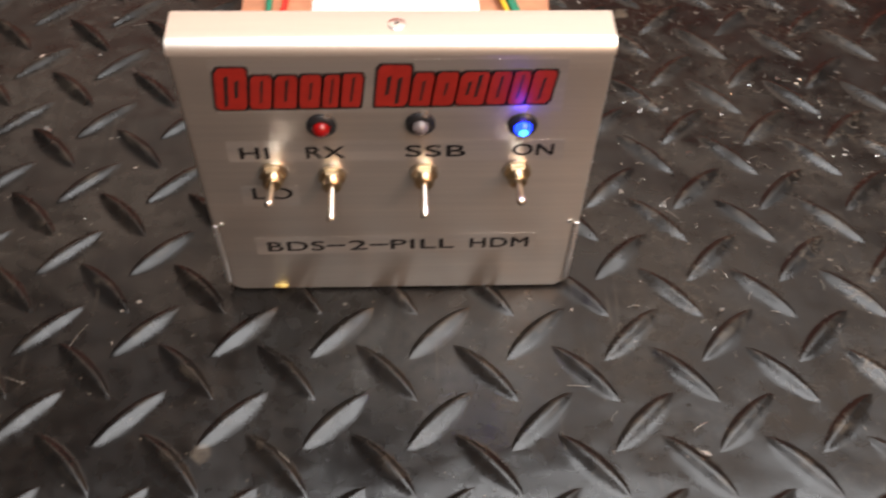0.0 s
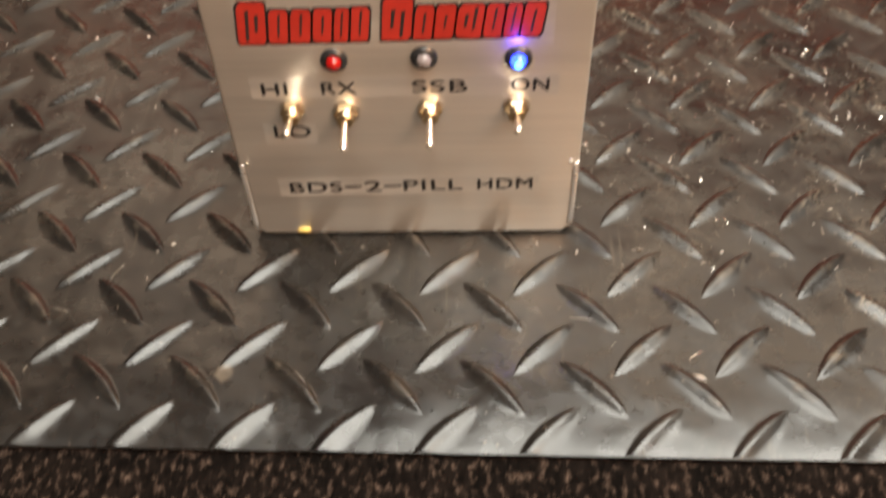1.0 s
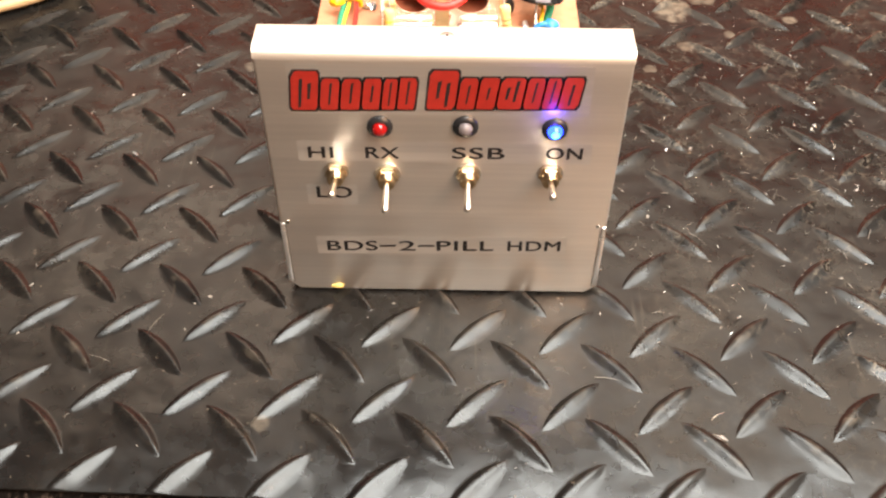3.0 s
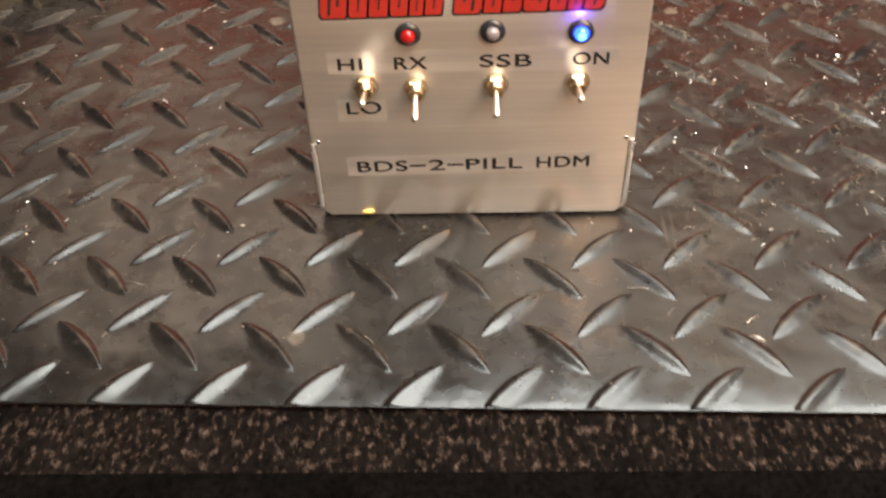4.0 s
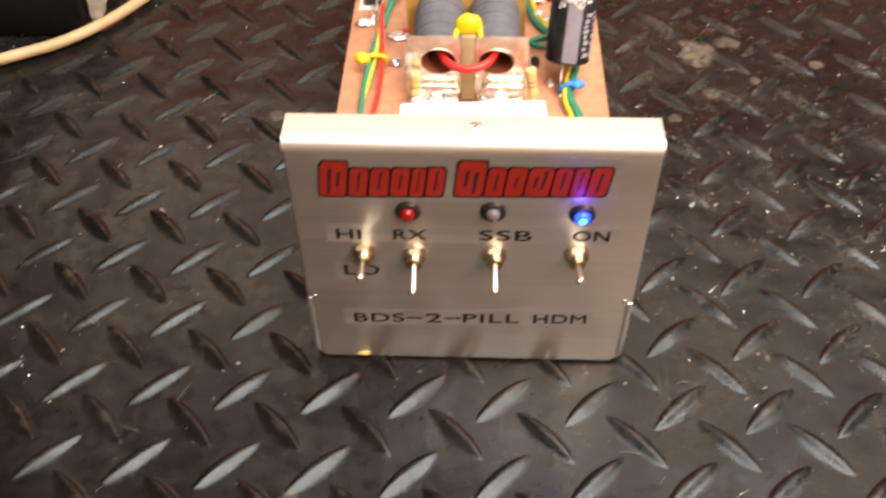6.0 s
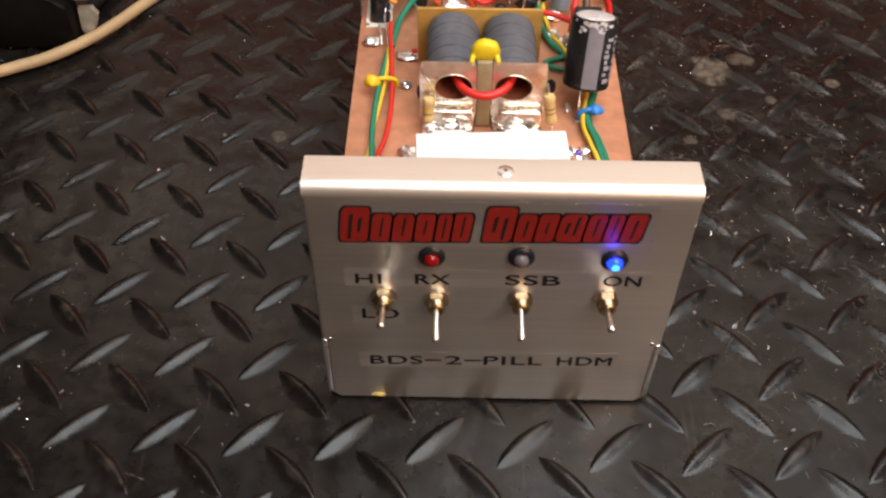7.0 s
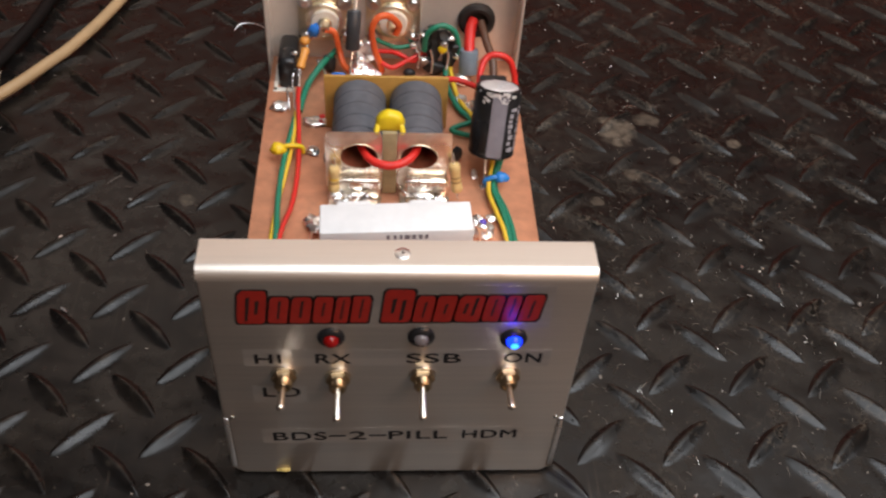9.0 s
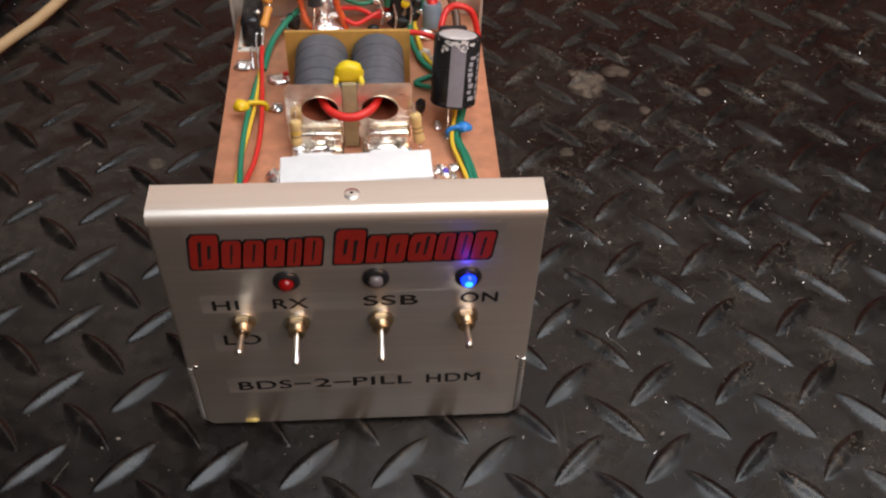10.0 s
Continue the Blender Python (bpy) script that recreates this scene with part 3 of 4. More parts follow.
def decal():
    """Two runs of plain slanted red slabs with black backings and slits; the first slab of each run is taller."""
    rnd = random.Random(9)
    for x, gap, widths in ((-49.0, 0.85, (8.6, 5.8, 6.1, 5.6, 4.3, 5.4)), (-4.8, 0.72, (9.0, 5.6, 5.8, 7.8, 5.4, 4.6, 6.2))):
        for k, w in enumerate(widths):
            tall, z0 = 15.2 if k == 0 else 12.0 + 0.4 * rnd.random(), 89.4 + (x + 48) * 0.020

            def at(u, v):
                return (x + u * w + 1.6 * (v - 0.4), z0 + v * tall)

            c = [rnd.uniform(0.04, 0.16) for n in range(4)]
            slab = [at(c[0], 0), at(1 - c[1], 0), at(1, c[1]), at(1, 1 - c[2] * 1.4), at(1 - c[2] * 1.6, 1), at(c[3], 1), at(0, 1 - c[3]), at(0, c[0])]
            edge = [(px + 0.7 * (1 if j in (1, 2, 3, 4) else -1), pz + 0.7 * (1 if j in (3, 4, 5, 6) else -1)) for j, (px, pz) in enumerate(slab)]
            bm = bmesh.new()
            prism(bm, edge, -0.17, -0.13)
            backing = part("logo_backing", bm, INK, PANEL, "black backing of the red logo", smooth=False)
            bm = bmesh.new()
            prism(bm, slab, -0.22, -0.16)
            part("logo_slab", bm, LOGO_RED, backing, "plain red logo slab", smooth=False)
            for u in (0.33, 0.66) if w > 7.5 else (0.5,):
                low, high = rnd.uniform(0.05, 0.3), rnd.uniform(0.7, 0.95)
                bm = bmesh.new()
                prism(bm, [at(u - 0.05, low), at(u + 0.06, low + 0.03), at(u + 0.10, high), at(u - 0.04, high - 0.04)], -0.27, -0.21)
                part("logo_slit", bm, INK, backing, smooth=False)
            x += w + gap


decal()


def led(x, z, lens, label):
    bm = bmesh.new()
    lathe(bm, [(0.2, 0.0), (4.3, 0.0), (4.3, 0.9), (3.7, 1.6), (2.75, 1.8), (2.6, 1.2), (0.2, 1.2)], seg=28)
    bezel = part("led_indicator", bm, BEZEL, PANEL, label, mm(x, -0.1, z, 90))
    bm = bmesh.new()
    lathe(bm, [(0.1, 0.9), (2.5, 0.9), (2.5, 1.7), (2.3, 2.6), (1.7, 3.4), (0.9, 3.85), (0.05, 3.95)], seg=24)
    part("led_lens", bm, lens, bezel)
    if lens is LED_BLUE:
        bm = bmesh.new()
        lathe(bm, [(0.1, 3.2), (1.35, 3.3), (1.25, 3.82), (0.7, 4.05), (0.05, 4.1)], seg=12)
        part("led_core", bm, LED_CORE, bezel, "bright centre of the lit indicator")
    return bezel


led(-20.9, 83.0, LED_RED, "red indicator light in a black bezel")
led(7.4, 83.5, LED_CLEAR, "clear unlit indicator light in a black bezel")
led(36.9, 82.8, LED_BLUE, "glowing blue indicator light in a black bezel")


def toggle(x, z, tilt, label):
    bm = bmesh.new()
    lathe(bm, [(0.2, 0), (4.6, 0), (4.6, 0.5), (3.2, 0.6), (0.2, 0.6)], seg=24)
    switch = part("toggle_switch", bm, NICKEL, PANEL, label, mm(x, -0.15, z, 90))
    bm = bmesh.new()
    lathe(bm, [(0.2, 0.6), (3.8, 0.6), (4.0, 0.9), (4.0, 2.2), (3.6, 2.6), (0.2, 2.6)], seg=6)
    part("nut", bm, SWITCH_METAL, switch, "hexagonal brass nut", angle=25)
    bm = bmesh.new()
    profile = [(0.2, 2.5)]
    for k in range(3):
        profile += [(2.95, 2.6 + 0.7 * k), (2.7, 2.95 + 0.7 * k)]
    lathe(bm, profile + [(2.9, 4.8), (2.5, 5.2), (1.7, 5.2), (1.6, 4.6), (0.2, 4.6)], seg=24)
    part("bushing", bm, SWITCH_METAL, switch, "threaded brass bushing")
    bm = bmesh.new()
    lathe(bm, [(0.9, -1.5), (0.95, 1.0), (1.2, 7.5), (1.4, 10.5), (1.3, 11.4), (0.8, 11.9), (0.1, 12.0)], seg=18)
    part("lever", bm, NICKEL, switch, "chrome lever", mm(0, 0, 4.0, tilt))
    return switch


toggle(-36.9, 62.6, -14, "miniature toggle switch with its lever up")
toggle(-19.3, 61.3, 15, "miniature toggle switch with its lever down")
toggle(8.6, 62.3, 15, "miniature toggle switch with its lever down")
toggle(36.9, 62.9, -14, "miniature toggle switch with its lever up")


def chassis():
    bm = bmesh.new()
    box(bm, -58.4, 58.4, 2.0, REAR - 1.8, BASE, BASE + 1.6, 0.4)
    for sx in (-1, 1):
        box(bm, sx * 57.6 - 0.8, sx * 57.6 + 0.8, 2.0, REAR - 1.8, BASE + 1.2, 41.6, 0.4)
    for k in range(9):
        x = -48 + 12 * k
        box(bm, x - 1.1, x + 1.1, 4.0, REAR - 4, BASE + 1.4, 41.8)
    part("heat_sink", bm, ALU_EDGE, AMP, "aluminium finned base below the board")
    bm = bmesh.new()
    box(bm, -58.6, 58.6, 2.2, REAR - 0.6, BOARD - 1.9, BOARD, 0.25)
    part("circuit_board", bm, COPPER, AMP, "dull copper-clad circuit board")
    # rear panel with folded sides
    bm = bmesh.new()
    box(bm, -W2, W2, REAR, REAR + 1.6, BASE, TOP, 0.6)
    rear = part("rear_panel", bm, ALU_REAR, AMP, "aluminium rear panel with folded sides")
    for sx in (-1, 1):
        bm = bmesh.new()
        box(bm, sx * (W2 - 0.7) - 0.7, sx * (W2 - 0.7) + 0.7, REAR - 11.5, REAR + 0.6, 36.0, TOP - 1, 0.4)
        part("side_fold", bm, ALU_REAR, rear)
    bm = bmesh.new()
    box(bm, -W2 + 1.6, W2 - 1.6, REAR - 12, REAR + 0.6, TOP - 1.6, TOP, 0.5)
    part("top_fold", bm, ALU_REAR, rear)
    return rear


REAR_PANEL = chassis()


def coax_socket(x, z):
    bm = bmesh.new()
    box(bm, x - 12.9, x + 12.9, REAR - 2.4, REAR + 0.2, z - 12.9, z + 12.9, 1.0)
    socket = part("coax_socket", bm, BRASS, REAR_PANEL, "brass coaxial socket on a square flange")
    bm = bmesh.new()
    lathe(bm, [(0.2, 0), (9.4, 0), (9.4, 2.5), (8.6, 3.2), (0.2, 3.2)], Matrix.Translation((x, REAR - 2.3, z)) @ Matrix.Rotation(radians(90), 4, "X"), 28)
    part("collar", bm, BRASS, socket)
    bm = bmesh.new()
    lathe(bm, [(0.2, 3.0), (6.6, 3.0), (6.6, 4.6), (6.2, 5.0), (0.2, 5.0)], Matrix.Translation((x, REAR - 2.3, z)) @ Matrix.Rotation(radians(90), 4, "X"), 28)
    part("dielectric", bm, WHITE_PLASTIC, socket, "ivory insulator disc")
    bm = bmesh.new()
    lathe(bm, [(3.3, 4.8), (3.3, 5.2), (2.5, 5.3), (2.3, 10.5), (1.3, 10.5), (1.1, 8.0), (0.1, 8.0)], Matrix.Translation((x, REAR - 2.3, z)) @ Matrix.Rotation(radians(90), 4, "X"), 18)
    part("centre_pin", bm, BRASS, socket, "gold solder pin")
    for sx in (-1, 1):
        for sz in (-1, 1):
            bm = bmesh.new()
            lathe(bm, [(0.2, 3.2), (1.8, 3.1), (2.6, 2.2), (3.4, 2.1), (3.4, 0)], Matrix.Translation((x + sx * 9.2, REAR - 2.3, z + sz * 9.2)) @ Matrix.Rotation(radians(90), 4, "X"), 12)
            part("screw", bm, STEEL, socket)


coax_socket(-32.4, 67.2)
coax_socket(-0.5, 67.4)


def grommet():
    bm = bmesh.new()
    m = Matrix.Translation((39.2, REAR, 67.0)) @ Matrix.Rotation(radians(90), 4, "X")
    lathe(bm, [(5.2, -1), (5.0, 2.5), (5.6, 3.4), (7.2, 3.6), (8.7, 2.6), (9.0, 0.5), (8.6, -1)], m, 28, cap=False)
    lathe(bm, [(0.1, 0.2), (5.4, 0.2)], m, 20, cap=False)
    part("grommet", bm, BLACK_MATT, REAR_PANEL, "black rubber grommet")


grommet()


def wire(points, radius, mat, label="", name="wire"):
    bm = bmesh.new()
    tube(bm, points, radius)
    return part(name, bm, mat, AMP, label)


def lumps(name, specs, mat, label=""):
    """One lump each: centre and half sizes."""
    for k, (c, s) in enumerate(specs):
        bm = bmesh.new()
        blob(bm, c, (s[0], s[1], s[2] * (0.78 if mat is SOLDER else 1.0)), seed=k + len(name), rough=(0.22 if s[2] < 2.6 else 0.45) + (0.2 if mat is SOLDER else 0.0), sub=3 if mat is SOLDER else 2)
        part(name, bm, mat, AMP, label)


# left wiring loom
wire([(-46.5, 40, 47), (-47.1, 79.2, 47.0), (-47.9, 100.1, 47.0), (-47.1, 120.9, 48.5), (-45.1, 140.7, 49.0), (-44.2, 154.8, 47.0)], 1.25, GREEN_WIRE, "green wire")
wire([(-49.5, 45, 46.5), (-49.0, 80.1, 46.0), (-47.6, 101.1, 46.5), (-46.0, 113.7, 47.5), (-44.0, 132.4, 49.5), (-44.1, 156, 48.0)], 0.9, YELLOW_WIRE, "yellow wire")
wire([(-47, 45, 47), (-45.5, 79.2, 47.0), (-42.1, 96.8, 47.0), (-40.8, 116.2, 48.0), (-41.6, 136.4, 49.5), (-43.6, 163.2, 50.0), (-43.7, 170, 50.6)], 1.05, RED_WIRE, "red wire")
wire([(-43.7, 169, 50.6), (-43.7, 175, 51.5), (-43.7, 181, 52.5)], 0.7, SOLDER, "stripped tinned wire end", "lead")
wire([(-44.1, 155, 48), (-45.2, 162, 49), (-45.6, 167, 48), (-47, 175, 50), (-46.6, 180, 52)], 0.5, SOLDER, "bare tinned lead", "lead")
wire([(-43.0, 160, 45.0), (-41.5, 169.2, 47.0), (-39.3, 177.2, 49.0), (-33.7, 187.2, 52.0), (-26.9, 197.7, 53.0)], 1.45, GREEN_WIRE, "green wire")


def cable_tie(ball, strap, radius, size, mat, label):
    bm = bmesh.new()
    blob(bm, ball, size, seed=3, rough=0.25)
    tie = part("cable_tie", bm, mat, AMP, label)
    bm = bmesh.new()
    c = [(a + b) / 2 for a, b in zip(ball, strap)]
    tube(bm, [ball, (c[0], c[1] - 0.6, c[2] + radius), (strap[0], strap[1] - 0.4, strap[2] + radius * 0.6), (strap[0] + 0.8, strap[1], strap[2] - radius)], 1.1)
    part("strap", bm, mat, tie)


cable_tie((-49.6, 127.0, 51.0), (-40.0, 129.5, 49.0), 2.2, (3.6, 3.0, 2.8), YELLOW_NYLON, "yellow nylon cable tie")

# right wiring loom
wire([(41.0, 128, 50), (41.6, 119.4, 52.0), (39.5, 105.8, 48.0), (42.0, 93.4, 47.0), (44.8, 78.4, 47.0), (46, 40, 47)], 0.95, YELLOW_WIRE, "yellow wire")
wire([(44.0, 130, 50), (44.4, 121.7, 52.0), (41.5, 107.6, 48.0), (44.3, 95.4, 47.0), (46.2, 78.4, 47.0), (47, 40, 47)], 1.15, GREEN_WIRE, "green wire")
wire([(45.5, 132, 50), (46.3, 124.6, 51.0), (42.8, 110.4, 46.0), (46.1, 96.5, 45.6), (48.4, 79.3, 45.6), (49, 40, 46)], 1.15, GREEN_WIRE, "green wire")
cable_tie((45.0, 111.1, 50.5), (38.2, 110.6, 48.0), 2.0, (3.4, 2.6, 2.4), BLUE_NYLON, "blue nylon cable tie")
wire([(27.0, 192, 50), (27.4, 186.2, 48.0), (29.8, 170.7, 46.4), (35.1, 157.6, 47.0), (40.3, 140.3, 48.0)], 1.15, YELLOW_WIRE, "yellow wire")
wire([(25.0, 190, 49), (24.7, 178.7, 48.0), (29.4, 163.6, 46.4), (34.3, 156.4, 46.0), (40.0, 146, 46.2)], 1.3, GREEN_WIRE, "green wire")
wire([(38, 154, 46), (34.1, 152.8, 46.0), (25.9, 147.7, 46.0), (32.8, 143.7, 46.2), (38, 143, 46)], 1.2, GREEN_WIRE, "green wire loop")
wire([(22.8, 166.7, 60.0), (29.7, 168.3, 58.0), (38.7, 164.0, 57.0), (43, 158, 58)], 1.35, RED_WIRE, "red wire")
wire([(36.5, 152, 60), (37.4, 155.5, 66.0), (38.0, 160.0, 69.0), (40.4, 165.0, 72.5), (45.1, 166.1, 74.0), (51.4, 165.8, 71.0), (54.3, 162.6, 62.0), (54, 158, 52), (53, 156, 45)], 1.5, RED_WIRE, "red wire loop over the capacitor")


def capacitor():
    low, high = Vector((40.4, 119.0, 57.0)), Vector((42.4, 128.8, 85.0))
    axis = (high - low).normalized()
    m = Matrix.Translation(low) @ axis.to_track_quat("Z", "X").to_matrix().to_4x4()
    tall, r = (high - low).length, 9.7
    front = m.inverted().to_3x3() @ Vector((-0.1, -1, 0.2))
    SPIN = math.degrees(math.atan2(front.y, front.x)) + 104
    bm = bmesh.new()
    lathe(bm, [(0.2, 0), (r - 1.6, 0), (r - 0.3, 0.7), (r, 1.8), (r - 0.35, 3.0), (r, 4.2), (r, tall - 1.6), (r - 0.5, tall - 0.4), (r - 1.4, tall), (r - 1.9, tall - 0.2)], m, 32)
    can = part("electrolytic_capacitor", bm, BLACK_PLASTIC, AMP, "large black electrolytic capacitor with a grey stripe")
    bm = bmesh.new()
    lathe(bm, [(0.1, tall + 0.5), (r - 4.0, tall + 0.35), (r - 2.2, tall + 0.1), (r - 1.6, tall - 0.4)], m, 28)
    part("vent_top", bm, CAP_TOP, can, "grey metal vent top")
    bm = bmesh.new()
    for a0, a1, mat in ((-118 + SPIN, -80 + SPIN, 0),):
        rings = []
        for z in (1.6, tall - 1.8):
            rings.append([bm.verts.new(m @ Vector(((r + 0.08) * math.cos(radians(a0 + (a1 - a0) * k / 8)), (r + 0.08) * math.sin(radians(a0 + (a1 - a0) * k / 8)), z))) for k in range(9)])
        for k in range(8):
            bm.faces.new((rings[0][k], rings[0][k + 1], rings[1][k + 1], rings[1][k]))
    part("stripe", bm, GREY_STRIPE, can, "grey polarity stripe")
    rnd = random.Random(2)
    bm = bmesh.new()
    for k in range(26):
        a, z = radians(SPIN - 99 + rnd.gauss(0, 24)), tall - abs(rnd.gauss(0.6, 1.6))
        rr, h, w = r + 0.12, rnd.uniform(0.5, 1.8), rnd.uniform(0.05, 0.16)
        quad = [bm.verts.new(m @ Vector((math.cos(a + p) * rr, math.sin(a + p) * rr, z - q))) for p, q in ((-w, rnd.uniform(-0.3, 0.3)), (w, rnd.uniform(-0.3, 0.3)), (w * 0.6, h), (-w * 0.7, h * 0.8))]
        bm.faces.new(quad)
    part("torn_edge", bm, CAP_TOP, can, "bright torn edge of the printed sleeve")
    bm = bmesh.new()
    for row in range(2):
        z = 4.0
        while z < tall - 7:
            h = rnd.uniform(1.1, 2.6)
            a0, wide = -72 + row * 26 + 6 * rnd.random() + SPIN, rnd.uniform(9, 19)
            rings = [[bm.verts.new(m @ Vector(((r + 0.07) * math.cos(radians(a0 + wide * k / 3)), (r + 0.07) * math.sin(radians(a0 + wide * k / 3)), zz))) for k in range(4)] for zz in (z, z + h)]
            for k in range(3):
                bm.faces.new((rings[0][k], rings[0][k + 1], rings[1][k + 1], rings[1][k]))
            z += h + rnd.uniform(0.5, 1.2)
    part("print_bars", bm, PRINT_GREY, can, "grey illegible print")
    bm = bmesh.new()
    tube(bm, [m @ Vector((-2.4, -2, 1)), (38.4, 115, 50), (38.4, 111.6, 44.2)], 0.55)
    part("lead", bm, SOLDER, can)
    bm = bmesh.new()
    box(bm, 36, 48, 140, 149, 44, 76, 1.2)
    part("mounting_block", bm, BLACK_MATT, can, "black block behind the capacitor")


capacitor()


# ---------------------------------------------------------------- output transformer
def transformer():
    bm = bmesh.new()
    y = 107.0
    box(bm, -5.2, 0.6, y - 0.6, y + 1.5, 45.0, 77.2, 0.2)
    plate = part("transformer", bm, BOARD_EDGE, AMP, "broadband transformer of grey ferrite sleeves on a tinned end board")
    # tinned copper halves with round tube mouths
    for side, x0, x1, cx in ((0, -28.4, -5.4, -14.6), (1, 0.8, 22.8, 9.7)):
        bm = bmesh.new()
        cz, r, n = 64.6, 7.6, 32
        ring = [bm.verts.new((cx + r * math.cos(2 * math.pi * k / n), y, cz + 0.84 * r * math.sin(2 * math.pi * k / n))) for k in range(n)]
        deep = [bm.verts.new((cx + (v.co.x - cx) * 0.7, y + 40, 61.2 + (v.co.z - cz) * 0.7)) for v in ring]
        lip = [bm.verts.new((cx + (v.co.x - cx) * 0.9, y + 3, 63.5 + (v.co.z - cz) * 0.9)) for v in ring]
        border = []
        for k in range(n):
            a = 2 * math.pi * k / n
            dx, dz = math.cos(a), math.sin(a)
            tx = ((x1 - cx) / dx if dx > 1e-6 else (x0 - cx) / dx if dx < -1e-6 else 1e9)
            tz = ((77.4 - cz) / dz if dz > 1e-6 else (45.0 - cz) / dz if dz < -1e-6 else 1e9)
            t = min(tx, tz)
            border.append(bm.verts.new((cx + dx * t, y, cz + dz * t)))
        for k in range(n):
            q = (k + 1) % n
            bm.faces.new((ring[k], ring[q], border[q], border[k]))
            bm.faces.new((ring[k], ring[q], lip[q], lip[k])).material_index = 1
            bm.faces.new((lip[k], lip[q], deep[q], deep[k])).material_index = 1
        box(bm, x0 + 3.0, x1 - 0.6, y - 4.6, y - 0.2, 45.0, 55.4, 1.4, 3)
        box(bm, x0 + 1.0, x1 - 0.2, y - 10.5, y - 0.2, 44.0, 45.6, 0.5, 2)
        part("tinned_plate", bm, [TIN, TUBE_DARK], plate, "shiny tinned plate with a round tube mouth")
        rnd = random.Random(side + 1)
        for k in range(10):
            bm = bmesh.new()
            blob(bm, (x0 + 4 + 15 * rnd.random(), y - 3 - 8 * rnd.random(), 46 + 4 * rnd.random()), (2.0 + 2.4 * rnd.random(), 1.6, 1.6), seed=k + 9 * side, rough=0.6)
            part("solder_bead", bm, SOLDER, plate, "lumpy solder")
        bm = bmesh.new()
        tube(bm, [(cx + r * 1.0 * math.cos(2 * math.pi * k / 24), y - 0.15, cz + 0.84 * r * math.sin(2 * math.pi * k / 24)) for k in range(25)], 0.18, seg=6, steps=2)
        part("tube_rim", bm, BRASS, plate, "brass tube rim")
        # the stack of ferrite rings
        for k in range(5):
            y0 = y + 2.0 + 7.9 * k
            bm = bmesh.new()
            m = Matrix.Translation((cx - 0.5, y0, 61.2)) @ Matrix.Rotation(radians(-90), 4, "X")
            lathe(bm, [(8.0, 0.0), (10.7, 0.0), (11.35, 0.5), (11.35, 7.3), (10.7, 7.8), (8.0, 7.8)], m, 36, cap=False)
            part("ferrite_ring", bm, FERRITE, plate)
    bm = bmesh.new()
    box(bm, -30.6, 23.4, y + 43.0, y + 44.6, 44.2, 72.3, 0.2)
    part("rear_board", bm, PHENOLIC, plate, "tan phenolic rear board")
    bm = bmesh.new()
    tube(bm, [(-15, 125, 65), (-13.6, 112, 65.2), (-9.4, 104.0, 65.2), (-1.8, 101.4, 64.8), (5.4, 104.4, 65.6), (9.2, 112, 66.2), (10.5, 125, 66)], 1.75, 12)
    part("winding", bm, RED_WIRE, plate, "thick red wire loop through both tubes")
    bm = bmesh.new()
    blob(bm, (-2.2, 111.2, 79.8), (6.0, 2.9, 5.2), 2, 0.25, sub=3)
    for sx in (-1, 1):
        tube(bm, [(-2.4 + sx * 4.2, 111, 79), (-2.4 + sx * 5.0, 109.0, 77.4), (-2.4 + sx * 5.2, 107.6, 75.8)], 1.2)
    part("disc_capacitor", bm, YELLOW_PAINT, plate, "yellow dipped disc capacitor")


transformer()


def axial(a, b, r, mat, label, bands=()):
    """A small axial component with swollen ends, coloured bands and bare leads."""
    a, b = Vector(a), Vector(b)
    d = b - a
    m = Matrix.Translation(a) @ d.normalized().to_track_quat("Z", "X").to_matrix().to_4x4()
    L = d.length
    bm = bmesh.new()
    lathe(bm, [(0.3, 0), (r * 0.8, 0.3), (r, 1.0), (r, L * 0.22), (r * 0.86, L * 0.30), (r * 0.86, L * 0.70), (r, L * 0.78), (r, L - 1.0), (r * 0.8, L - 0.3), (0.3, L)], m, 18)
    body = part("resistor", bm, mat, AMP, label)
    for z, bmat in bands:
        bm = bmesh.new()
        lathe(bm, [(r * 0.88, L * z - 0.4), (r * 0.90 + 0.02, L * z - 0.4), (r * 0.90 + 0.02, L * z + 0.4), (r * 0.88, L * z + 0.4)], m, 18, cap=False)
        part("band", bm, bmat, body)
    bm = bmesh.new()
    tube(bm, [a - d * 0.35, a + d * 0.1], 0.45, 8)
    tube(bm, [b - d * 0.1, b + d * 0.35], 0.45, 8)
    part("lead", bm, SOLDER, body)


axial((-25.0, 101.5, 50.5), (-24.6, 103.6, 62.0), 2.45, TAN_RESISTOR, "tan resistor beside the transformer", ((0.4, TAN_BAND), (0.55, YELLOW_WIRE)))
axial((25.8, 101.5, 51.0), (23.8, 103.6, 64.5), 2.45, TAN_RESISTOR, "tan resistor beside the transformer", ((0.4, TAN_BAND), (0.55, TAN_BAND)))
axial((-43.8, 181.5, 53.0), (-41.2, 191.0, 58.0), 2.1, ORANGE_BODY, "orange axial component")
bm = bmesh.new()
m = Matrix.Translation((-19.5, 185.0, 62.0)) @ Vector((1.1, 6.5, 17.0)).to_track_quat("Z", "X").to_matrix().to_4x4()
lathe(bm, [(0.9, 0.2), (2.9, 0.0), (3.3, 0.5), (3.3, 17.5), (2.9, 18.0), (0.9, 17.8)], m, 24)
part("choke_bead", bm, CHOKE, AMP, "dark grey choke bead standing upright")


